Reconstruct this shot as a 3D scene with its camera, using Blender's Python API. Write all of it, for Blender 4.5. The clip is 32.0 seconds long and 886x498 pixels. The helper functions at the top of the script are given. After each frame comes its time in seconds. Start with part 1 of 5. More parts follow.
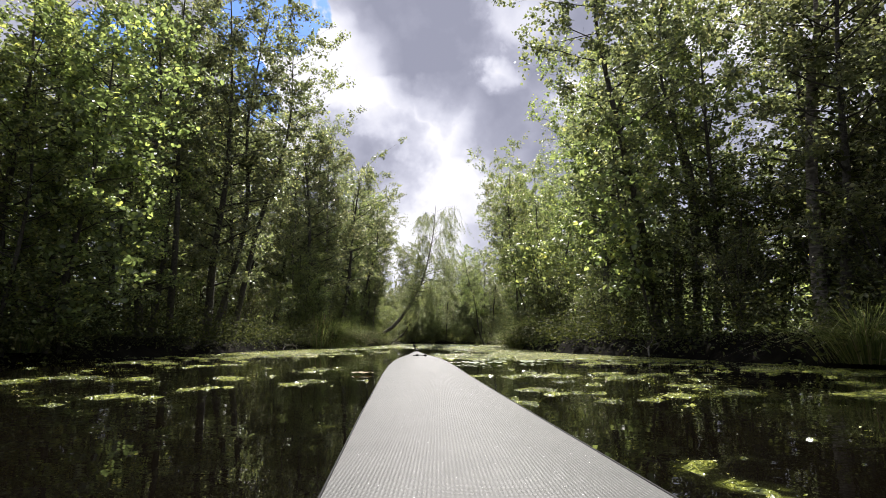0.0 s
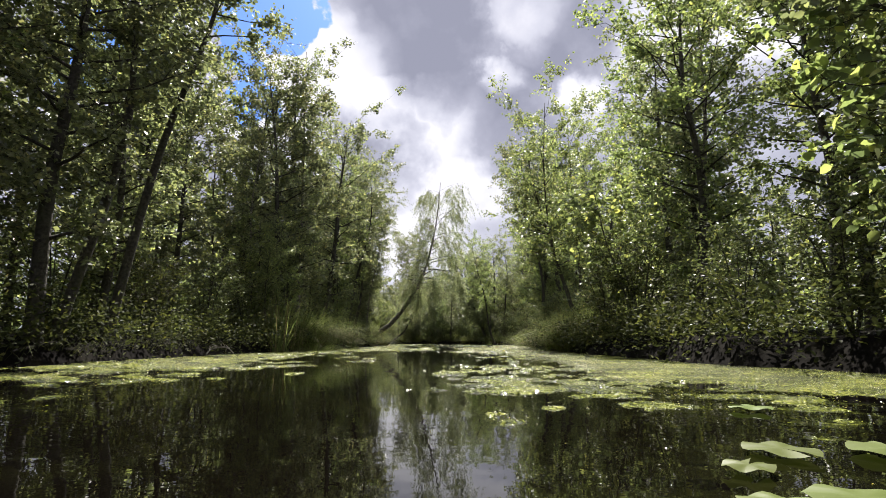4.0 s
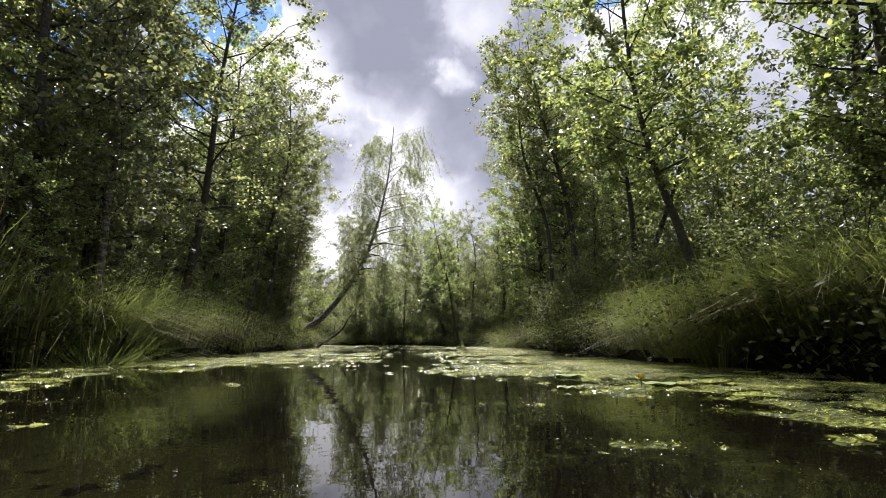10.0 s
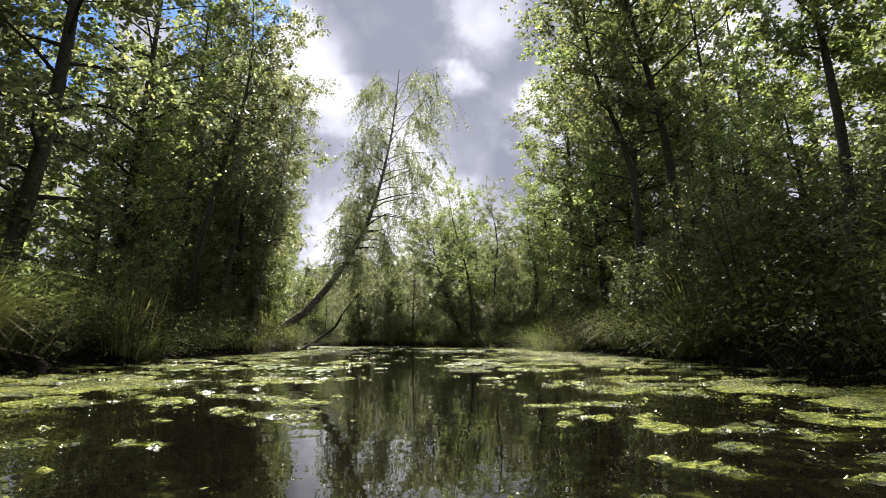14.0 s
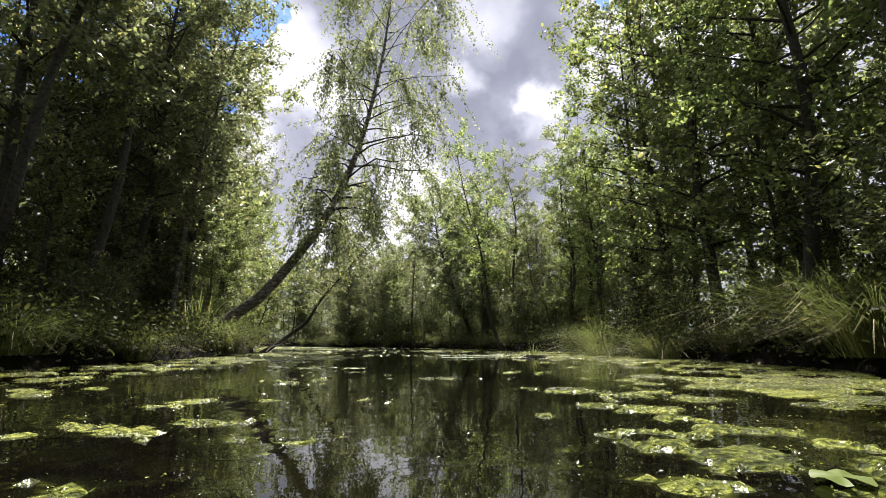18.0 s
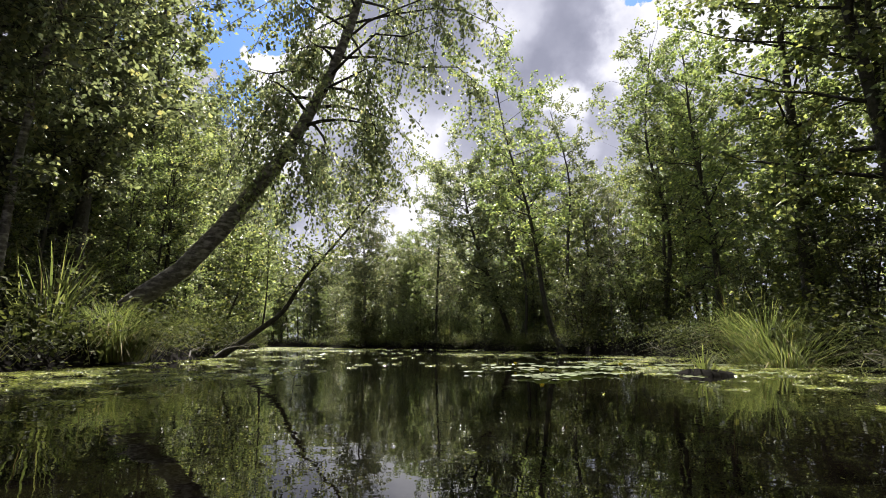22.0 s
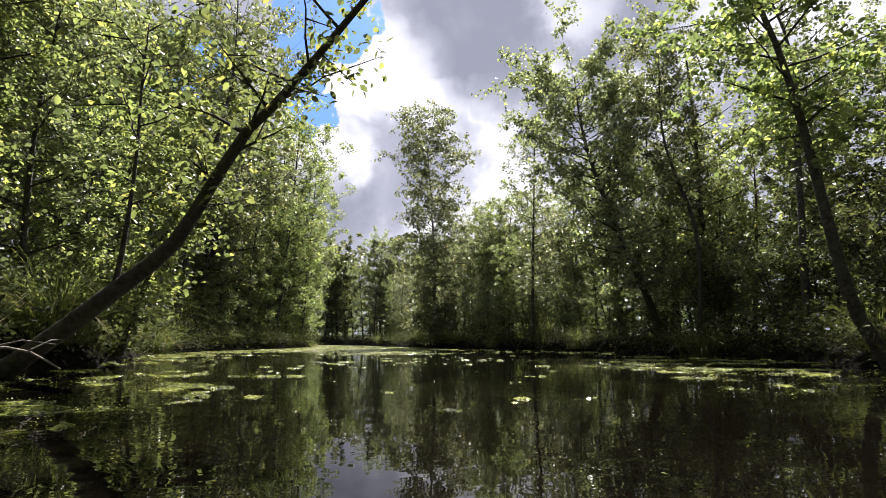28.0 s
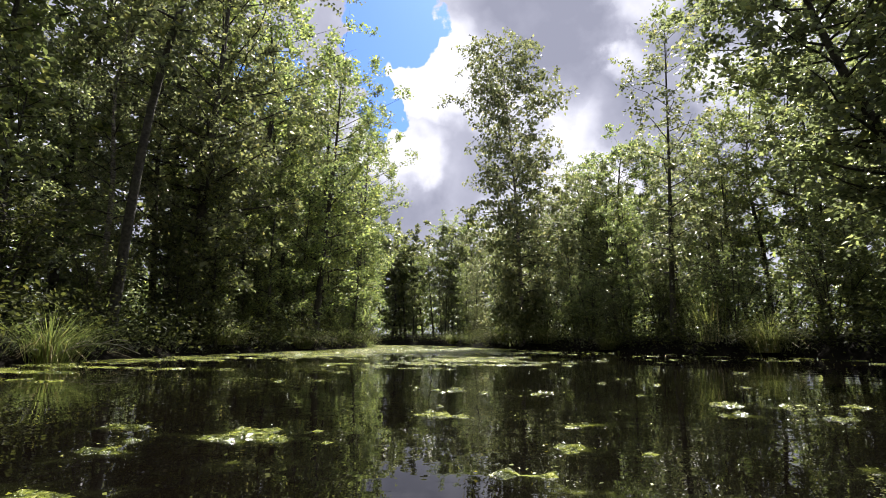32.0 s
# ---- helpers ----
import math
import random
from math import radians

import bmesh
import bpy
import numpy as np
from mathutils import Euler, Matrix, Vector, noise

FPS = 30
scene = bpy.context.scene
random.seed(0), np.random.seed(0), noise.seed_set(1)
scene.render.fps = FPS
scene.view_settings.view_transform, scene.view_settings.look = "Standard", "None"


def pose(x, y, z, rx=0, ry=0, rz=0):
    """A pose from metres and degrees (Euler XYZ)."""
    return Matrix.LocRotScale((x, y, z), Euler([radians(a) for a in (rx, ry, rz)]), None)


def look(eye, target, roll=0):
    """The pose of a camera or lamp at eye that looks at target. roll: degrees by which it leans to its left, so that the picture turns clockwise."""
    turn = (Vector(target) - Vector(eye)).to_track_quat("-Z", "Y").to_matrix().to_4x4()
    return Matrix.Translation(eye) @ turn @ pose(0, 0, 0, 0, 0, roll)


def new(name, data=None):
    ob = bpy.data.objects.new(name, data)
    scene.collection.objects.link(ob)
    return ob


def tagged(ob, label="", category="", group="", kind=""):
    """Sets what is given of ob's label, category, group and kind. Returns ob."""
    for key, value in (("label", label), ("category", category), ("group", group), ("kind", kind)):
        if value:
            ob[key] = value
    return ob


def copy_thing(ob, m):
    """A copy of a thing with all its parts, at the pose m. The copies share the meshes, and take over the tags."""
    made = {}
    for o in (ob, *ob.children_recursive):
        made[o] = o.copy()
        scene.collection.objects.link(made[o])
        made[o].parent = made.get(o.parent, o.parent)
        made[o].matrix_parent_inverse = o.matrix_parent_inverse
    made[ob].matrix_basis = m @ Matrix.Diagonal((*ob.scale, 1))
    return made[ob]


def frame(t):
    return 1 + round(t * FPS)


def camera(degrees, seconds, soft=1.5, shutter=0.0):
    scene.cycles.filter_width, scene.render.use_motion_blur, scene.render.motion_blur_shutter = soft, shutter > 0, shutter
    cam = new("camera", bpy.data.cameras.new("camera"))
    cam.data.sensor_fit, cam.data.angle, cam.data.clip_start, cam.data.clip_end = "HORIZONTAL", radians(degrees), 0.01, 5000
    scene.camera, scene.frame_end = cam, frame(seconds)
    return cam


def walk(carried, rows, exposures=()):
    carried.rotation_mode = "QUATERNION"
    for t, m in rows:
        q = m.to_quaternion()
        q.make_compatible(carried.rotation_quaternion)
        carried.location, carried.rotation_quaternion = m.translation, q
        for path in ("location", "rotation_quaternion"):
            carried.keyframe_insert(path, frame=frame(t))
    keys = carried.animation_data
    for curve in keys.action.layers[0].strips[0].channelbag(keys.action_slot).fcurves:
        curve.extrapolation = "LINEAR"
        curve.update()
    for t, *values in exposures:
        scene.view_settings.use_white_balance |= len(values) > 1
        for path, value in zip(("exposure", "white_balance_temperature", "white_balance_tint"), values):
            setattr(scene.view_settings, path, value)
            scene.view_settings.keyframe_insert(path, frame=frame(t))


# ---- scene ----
cam = camera(81.8, 32.0, soft=0.9)
EYE = 0.25
# seconds, x, y, heading (left positive), pitch, lean to the left
ROWS = [
    (0.0, 0.000, 0.000, 0.00, 10.25, 0.00),
    (0.5, -0.020, 0.614, 0.08, 10.23, 0.01),
    (1.0, -0.056, 1.284, 0.10, 10.23, 0.01),
    (1.5, -0.092, 1.899, 0.18, 10.22, 0.02),
    (2.0, -0.144, 2.567, 0.26, 10.22, 0.02),
    (2.5, -0.168, 3.189, 0.36, 10.23, 0.03),
    (3.0, -0.212, 3.876, 0.38, 10.26, 0.03),
    (3.5, -0.256, 4.503, 0.37, 10.25, 0.03),
    (5.5, -0.472, 7.291, -2.23, 10.25, -0.40),
    (6.0, -0.480, 7.964, -2.77, 10.26, -0.40),
    (6.5, -0.508, 8.603, -3.17, 10.26, -0.39),
    (7.0, -0.512, 9.278, -3.61, 10.27, -0.37),
    (7.5, -0.496, 9.921, -4.09, 10.28, -0.38),
    (8.0, -0.476, 10.599, -4.52, 10.29, -0.40),
    (8.5, -0.484, 11.238, -4.81, 10.29, -0.40),
    (9.0, -0.468, 11.917, -5.13, 10.29, -0.37),
    (9.5, -0.428, 12.534, -5.30, 10.29, -0.34),
    (10.0, -0.408, 13.179, -5.44, 10.28, -0.35),
    (10.5, -0.404, 13.806, -5.41, 10.27, -0.34),
    (11.0, -0.388, 14.460, -5.27, 10.28, -0.35),
    (11.5, -0.384, 15.065, -5.12, 10.29, -0.40),
    (12.0, -0.360, 15.688, -4.96, 10.32, -0.32),
    (12.5, -0.364, 16.281, -4.84, 10.31, -0.32),
    (13.0, -0.340, 16.920, -4.72, 10.34, -0.26),
    (13.5, -0.312, 17.518, -4.56, 10.35, -0.28),
    (14.0, -0.280, 18.151, -4.41, 10.36, -0.25),
    (14.5, -0.280, 18.754, -4.33, 10.35, -0.22),
    (16.5, -0.284, 21.313, -4.57, 10.45, -0.10),
    (17.0, -0.260, 21.939, -4.56, 10.46, -0.08),
    (17.5, -0.228, 22.532, -4.54, 10.46, -0.07),
    (18.0, -0.208, 23.149, -4.59, 10.45, -0.11),
    (18.5, -0.204, 23.738, -4.47, 10.45, -0.11),
    (19.0, -0.184, 24.351, -4.22, 10.47, -0.11),
    (19.5, -0.176, 24.912, -3.95, 10.47, -0.10),
    (20.0, -0.156, 25.516, -3.65, 10.47, -0.11),
    (20.5, -0.148, 26.101, -3.35, 10.48, -0.07),
    (21.0, -0.136, 26.709, -2.97, 10.46, -0.04),
    (21.5, -0.128, 27.286, -2.55, 10.48, -0.07),
    (22.0, -0.132, 27.895, -1.89, 10.49, -0.08),
    (22.5, -0.152, 28.481, -1.31, 10.50, -0.06),
    (23.0, -0.168, 29.090, -0.80, 10.51, -0.05),
    (23.5, -0.160, 29.682, -0.53, 10.51, -0.06),
    (24.0, -0.176, 30.307, -0.28, 10.52, -0.07),
    (24.5, -0.216, 30.905, 0.01, 10.51, -0.07),
    (26.5, -0.580, 32.827, 1.94, 10.38, 0.21),
    (27.0, -0.628, 33.441, 3.47, 10.38, 0.23),
    (27.5, -0.684, 34.009, 4.98, 10.37, 0.24),
    (28.0, -0.768, 34.655, 6.26, 10.34, 0.24),
    (28.5, -0.852, 35.239, 7.33, 10.29, 0.25),
    (29.0, -0.940, 35.926, 8.45, 10.29, 0.25),
    (29.5, -1.036, 36.535, 9.60, 10.28, 0.26),
    (30.0, -1.196, 37.218, 10.83, 10.27, 0.26),
    (30.5, -1.336, 37.823, 11.87, 10.25, 0.27),
    (31.0, -1.488, 38.517, 12.76, 10.23, 0.25),
    (31.5, -1.640, 39.135, 13.61, 10.24, 0.24),
    (32.0, -1.840, 39.810, 14.43, 10.25, 0.22),
]
walk(cam, [(t, pose(x, y, EYE, 90 + pitch, -lean, heading)) for t, x, y, heading, pitch, lean in ROWS], exposures=tuple((t, e, 6300, 15) for t, e in ((0.0, 1.2), (5.0, 1.24), (10.0, 1.3), (14.0, 1.32), (18.0, 1.34), (19.5, 1.3), (21.0, 1.17), (22.5, 1.3), (23.5, 1.42), (25.0, 1.5), (28.0, 1.32), (32.0, 1.34))))

# ---- light: high sun ahead through broken cloud ----
SUN_AZ, SUN_EL = 3.0, 54.0


def heading_vector(az, el):
    a, e = radians(az), radians(el)
    return Vector((math.sin(a) * math.cos(e), math.cos(a) * math.cos(e), math.sin(e)))


sun_data = bpy.data.lights.new("sun", "SUN")
sun_data.energy, sun_data.angle, sun_data.color = 5.0, radians(0.55), (1.0, 0.95, 0.85)
sun = new("sun", sun_data)
sun.matrix_basis = look(heading_vector(SUN_AZ, SUN_EL) * 100, (0, 0, 0))

WHITE = [(-12.5, 29.7, 4.5), (-7, 25.5, 3.5), (-1.6, 23.3, 4.2), (1.1, 17.2, 4.5), (9.5, 35.3, 3.5), (6.6, 29, 2.2), (15.9, 21.5, 2.5), (30, 30.2, 6),
         (-17.9, 28, 3.5), (-20.1, 20.2, 4), (16.5, 25.9, 2.2), (-3.4, 14.5, 5.5), (-18.4, 19.9, 3)]
GREY = [(-6.2, 20.5, 4.2), (6.4, 24.1, 4.5), (-3.1, 33, 6.5), (12.4, 33.2, 5.5), (13.8, 19.2, 4), (30.4, 24, 4), (-20.5, 13.3, 4.5), (-0.2, 27, 3)]
BLUE = [(-19.0, 33.2, 3.6), (-35.6, 26.4, 4), (25.3, 34.2, 1.3), (-22.6, 30.5, 2.8), (-21.2, 24.5, 2.0), (-21.6, 27.5, 1.6), (-22, 37, 4)]


def make_world():
    world = bpy.data.worlds.new("broken_cloud_sky")
    scene.world = world
    world.use_nodes = True
    nt = world.node_tree
    n, l = nt.nodes, nt.links
    n.clear()
    out, bg = n.new("ShaderNodeOutputWorld"), n.new("ShaderNodeBackground")
    bg.inputs["Strength"].default_value = 0.0425
    l.new(bg.outputs[0], out.inputs[0])
    sky = n.new("ShaderNodeTexSky")
    sky.sky_type, sky.sun_disc = "NISHITA", False
    sky.sun_elevation, sky.sun_rotation = radians(SUN_EL), radians(SUN_AZ)
    co = n.new("ShaderNodeTexCoord")
    warp = n.new("ShaderNodeTexNoise")
    warp.inputs["Scale"].default_value, warp.inputs["Detail"].default_value = 9.0, 6.0
    l.new(co.outputs["Generated"], warp.inputs["Vector"])
    off = n.new("ShaderNodeVectorMath"); off.operation = "MULTIPLY_ADD"
    l.new(warp.outputs["Color"], off.inputs[0])
    off.inputs[1].default_value = (0.11, 0.11, 0.11)
    off.inputs[2].default_value = (-0.055, -0.055, -0.055)
    curl = n.new("ShaderNodeTexNoise")
    curl.inputs["Scale"].default_value, curl.inputs["Detail"].default_value = 26.0, 5.0
    l.new(co.outputs["Generated"], curl.inputs["Vector"])
    off2 = n.new("ShaderNodeVectorMath"); off2.operation = "MULTIPLY_ADD"
    l.new(curl.outputs["Color"], off2.inputs[0])
    off2.inputs[1].default_value, off2.inputs[2].default_value = (0.07, 0.07, 0.07), (-0.035, -0.035, -0.035)
    both = n.new("ShaderNodeVectorMath"); both.operation = "ADD"
    l.new(off.outputs[0], both.inputs[0]); l.new(off2.outputs[0], both.inputs[1])
    add = n.new("ShaderNodeVectorMath"); add.operation = "ADD"
    l.new(co.outputs["Generated"], add.inputs[0]); l.new(both.outputs[0], add.inputs[1])
    nor = n.new("ShaderNodeVectorMath"); nor.operation = "NORMALIZE"
    l.new(add.outputs[0], nor.inputs[0])

    def math_node(op, a, b):
        m = n.new("ShaderNodeMath"); m.operation = op
        for i, v in enumerate((a, b)):
            if isinstance(v, (int, float)):
                m.inputs[i].default_value = v
            else:
                l.new(v, m.inputs[i])
        return m.outputs[0]

    def blobs(spots, soft):
        total = 0.0
        for az, el, r in spots:
            d = n.new("ShaderNodeVectorMath"); d.operation = "DOT_PRODUCT"
            l.new(nor.outputs[0], d.inputs[0]); d.inputs[1].default_value = heading_vector(az, el)
            m = n.new("ShaderNodeMapRange"); m.interpolation_type = "SMOOTHSTEP"
            m.inputs["From Min"].default_value = math.cos(radians(r * (1 + soft)))
            m.inputs["From Max"].default_value = math.cos(radians(r * (1 - soft) if soft < 1 else 0))
            l.new(d.outputs["Value"], m.inputs["Value"])
            total = math_node("MAXIMUM", total, m.outputs[0]) if not isinstance(total, float) else m.outputs[0]
        return total

    white, grey, blue = blobs(WHITE, 0.6), blobs(GREY, 0.6), blobs(BLUE, 0.35)
    fine = n.new("ShaderNodeTexNoise")
    fine.inputs["Scale"].default_value, fine.inputs["Detail"].default_value, fine.inputs["Roughness"].default_value = 6.5, 8.0, 0.55
    l.new(co.outputs["Generated"], fine.inputs["Vector"])
    tone = math_node("MULTIPLY_ADD", fine.outputs["Fac"], 1.3)
    tone.node.inputs[2].default_value = -0.13
    tone = math_node("ADD", tone, math_node("MULTIPLY", white, 0.55))
    tone = math_node("SUBTRACT", tone, math_node("MULTIPLY", grey, 0.42))
    ramp = n.new("ShaderNodeValToRGB")
    cr = ramp.color_ramp
    cr.elements[0].position, cr.elements[0].color = 0.05, (3.6, 3.75, 4.55, 1)
    cr.elements[1].position, cr.elements[1].color = 0.95, (10.6, 10.6, 10.8, 1)
    e = cr.elements.new(0.45); e.color = (5.2, 5.35, 6.2, 1)
    e = cr.elements.new(0.7); e.color = (7.7, 7.85, 8.6, 1)
    l.new(tone, ramp.inputs[0])
    gaps = n.new("ShaderNodeMapRange"); gaps.interpolation_type = "SMOOTHSTEP"
    gaps.inputs["From Min"].default_value, gaps.inputs["From Max"].default_value = 0.35, 0.65
    l.new(blue, gaps.inputs["Value"])
    tint = n.new("ShaderNodeMix"); tint.data_type, tint.blend_type = "RGBA", "MULTIPLY"
    tint.inputs["Factor"].default_value = 1.0
    l.new(sky.outputs[0], tint.inputs["A"]); tint.inputs["B"].default_value = (0.75, 1.15, 1.9, 1)
    mix = n.new("ShaderNodeMix"); mix.data_type = "RGBA"
    l.new(gaps.outputs[0], mix.inputs["Factor"]); l.new(ramp.outputs[0], mix.inputs["A"]); l.new(tint.outputs["Result"], mix.inputs["B"])
    l.new(mix.outputs["Result"], bg.inputs["Color"])


make_world()


# ---- materials ----
def material(name):
    m = bpy.data.materials.new(name)
    m.use_nodes = True
    nt = m.node_tree
    return m, nt.nodes, nt.links, nt.nodes["Principled BSDF"]


def ramp_node(n, stops):
    r = n.new("ShaderNodeValToRGB")
    e = r.color_ramp.elements
    e[0].position, e[0].color = stops[0][0], (*stops[0][1], 1)
    e[1].position, e[1].color = stops[-1][0], (*stops[-1][1], 1)
    for p, c in stops[1:-1]:
        x = e.new(p); x.color = (*c, 1)
    return r


def noise_node(n, l, scale, detail=4.0, coord="Object"):
    c = n.new("ShaderNodeTexCoord")
    t = n.new("ShaderNodeTexNoise")
    t.inputs["Scale"].default_value, t.inputs["Detail"].default_value = scale, detail
    l.new(c.outputs[coord], t.inputs["Vector"])
    return t


def bump_node(n, l, height, bsdf, strength, distance=0.02):
    b = n.new("ShaderNodeBump")
    b.inputs["Strength"].default_value, b.inputs["Distance"].default_value = strength, distance
    l.new(height, b.inputs["Height"]); l.new(b.outputs[0], bsdf.inputs["Normal"])


def leaf_material(name, dark, mid, light, through_colour, gloss=0.42, share=0.4, shine=0.3):
    """Leaf blades: each its own shade of green, half of the sunlight passing through."""
    m, n, l, p = material(name)
    geo, info = n.new("ShaderNodeNewGeometry"), n.new("ShaderNodeObjectInfo")
    r = ramp_node(n, [(0.0, dark), (0.55, mid), (0.93, light), (1.0, (light[0] * 1.3, light[1] * 1.12, light[2]))])
    l.new(geo.outputs["Random Per Island"], r.inputs[0])
    hue = n.new("ShaderNodeHueSaturation")
    mr = n.new("ShaderNodeMapRange")
    mr.inputs["To Min"].default_value, mr.inputs["To Max"].default_value = 0.8, 1.25
    l.new(info.outputs["Random"], mr.inputs["Value"])
    l.new(mr.outputs[0], hue.inputs["Value"]); l.new(r.outputs[0], hue.inputs["Color"])
    mh = n.new("ShaderNodeMapRange")
    mh.inputs["To Min"].default_value, mh.inputs["To Max"].default_value = 0.485, 0.51
    l.new(info.outputs["Random"], mh.inputs["Value"]); l.new(mh.outputs[0], hue.inputs["Hue"])
    l.new(hue.outputs[0], p.inputs["Base Color"])
    p.inputs["Roughness"].default_value = gloss
    p.inputs["Specular IOR Level"].default_value = shine
    tr = n.new("ShaderNodeBsdfTranslucent")
    tm = n.new("ShaderNodeMix"); tm.data_type, tm.blend_type = "RGBA", "MULTIPLY"
    tm.inputs["Factor"].default_value = 1.0
    l.new(hue.outputs[0], tm.inputs["A"]); tm.inputs["B"].default_value = (*through_colour, 1)
    l.new(tm.outputs["Result"], tr.inputs["Color"])
    mix = n.new("ShaderNodeMixShader"); mix.inputs[0].default_value = share
    l.new(p.outputs[0], mix.inputs[1]); l.new(tr.outputs[0], mix.inputs[2])
    l.new(mix.outputs[0], n["Material Output"].inputs["Surface"])
    return m


def bark_material(name, dark, light, scale, pale=None):
    m, n, l, p = material(name)
    t = noise_node(n, l, scale, 6.0)
    t2 = noise_node(n, l, scale * 0.12, 3.0)
    r = ramp_node(n, [(0.3, dark), (0.72, light)])
    l.new(t.outputs["Fac"], r.inputs[0])
    col = r.outputs[0]
    if pale:
        bands = n.new("ShaderNodeTexNoise"); bands.inputs["Scale"].default_value = 9.0; bands.inputs["Detail"].default_value = 5.0
        mp = n.new("ShaderNodeMapping"); mp.inputs["Scale"].default_value = (1.0, 1.0, 2.6)
        c = n.new("ShaderNodeTexCoord"); l.new(c.outputs["Object"], mp.inputs[0]); l.new(mp.outputs[0], bands.inputs["Vector"])
        k = ramp_node(n, [(0.47, (0, 0, 0)), (0.64, (0.7, 0.7, 0.7))])
        l.new(bands.outputs["Fac"], k.inputs[0])
        mx = n.new("ShaderNodeMix"); mx.data_type = "RGBA"
        l.new(k.outputs[0], mx.inputs["Factor"]); l.new(col, mx.inputs["A"]); mx.inputs["B"].default_value = (*pale, 1)
        col = mx.outputs["Result"]
    moss = n.new("ShaderNodeMix"); moss.data_type = "RGBA"
    k2 = ramp_node(n, [(0.52, (0, 0, 0)), (0.78, (0.4, 0.4, 0.4))])
    l.new(t2.outputs["Fac"], k2.inputs[0]); l.new(k2.outputs[0], moss.inputs["Factor"])
    l.new(col, moss.inputs["A"]); moss.inputs["B"].default_value = (0.07, 0.085, 0.04, 1)
    l.new(moss.outputs["Result"], p.inputs["Base Color"])
    p.inputs["Roughness"].default_value = 0.9
    bump_node(n, l, t.outputs["Fac"], p, 0.8, 0.03)
    return m


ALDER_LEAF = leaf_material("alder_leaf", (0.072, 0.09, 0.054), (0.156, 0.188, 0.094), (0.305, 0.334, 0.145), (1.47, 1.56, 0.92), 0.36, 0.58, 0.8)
# second alder leaf in a darker colour, standing for crowns in shade
SHADED_LEAF = leaf_material("shaded_alder_leaf", (0.07, 0.081, 0.058), (0.148, 0.166, 0.104), (0.26, 0.276, 0.148), (1.48, 1.54, 0.98), 0.36, 0.56, 0.9)
BIRCH_LEAF = leaf_material("birch_leaf", (0.1, 0.12, 0.07), (0.165, 0.186, 0.106), (0.28, 0.292, 0.168), (1.45, 1.5, 1.06), 0.38, 0.54, 0.7)
WILLOW_LEAF = leaf_material("willow_leaf", (0.072, 0.09, 0.046), (0.112, 0.136, 0.064), (0.2, 0.22, 0.1), (1.45, 1.5, 0.92), 0.38, 0.54, 0.7)
# herb leaf darkened in its colour to stand for deep shade above the water
SHADED_HERB_LEAF = leaf_material("shaded_herb_leaf", (0.032, 0.038, 0.02), (0.055, 0.062, 0.03), (0.115, 0.125, 0.05), (1.3, 1.35, 0.75), 0.6, 0.35, 0.08)
GRASS_BLADE = leaf_material("sedge_blade", (0.074, 0.096, 0.042), (0.136, 0.165, 0.068), (0.265, 0.29, 0.13), (1.35, 1.4, 0.8), 0.55, 0.5, 0.12)
DRY_BLADE = leaf_material("dry_sedge_blade", (0.14, 0.12, 0.06), (0.24, 0.2, 0.1), (0.36, 0.31, 0.18), (1.1, 1.0, 0.7), 0.6, 0.25)
YELLOW_PAD = leaf_material("yellowed_pad_blade", (0.1, 0.078, 0.016), (0.15, 0.115, 0.024), (0.22, 0.165, 0.04), (1.1, 1.0, 0.5), 0.45, 0.1)
PAD_LEAF = leaf_material("lily_pad_blade", (0.07, 0.1, 0.025), (0.105, 0.14, 0.035), (0.17, 0.2, 0.05), (1.2, 1.3, 0.6), 0.42, 0.12)
WEED_LEAF = leaf_material("water_weed", (0.08, 0.1, 0.026), (0.2, 0.23, 0.055), (0.36, 0.37, 0.13), (1.2, 1.2, 0.5), 0.34, 0.3, 0.3)
DARK_BARK = bark_material("alder_bark", (0.022, 0.02, 0.016), (0.085, 0.075, 0.06), 26)
BIRCH_BARK = bark_material("birch_bark", (0.05, 0.043, 0.038), (0.17, 0.148, 0.13), 22, (0.42, 0.385, 0.35))
TWIG_BARK = bark_material("twig_bark", (0.02, 0.016, 0.013), (0.06, 0.05, 0.042), 40)
DEAD_WOOD = bark_material("dead_wood", (0.1, 0.09, 0.075), (0.3, 0.27, 0.23), 30)


def soil_material():
    m, n, l, p = material("shade_dark_peat")
    t = noise_node(n, l, 3.0, 8.0)
    # dark peat, lowered further in colour to stand for shade under the trees
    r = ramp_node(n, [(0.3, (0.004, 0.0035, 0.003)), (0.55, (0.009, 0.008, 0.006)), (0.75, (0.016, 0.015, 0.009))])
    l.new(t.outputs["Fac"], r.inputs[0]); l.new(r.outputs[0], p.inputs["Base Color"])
    p.inputs["Roughness"].default_value, p.inputs["Specular IOR Level"].default_value = 1.0, 0.05
    bump_node(n, l, t.outputs["Fac"], p, 1.0, 0.08)
    return m


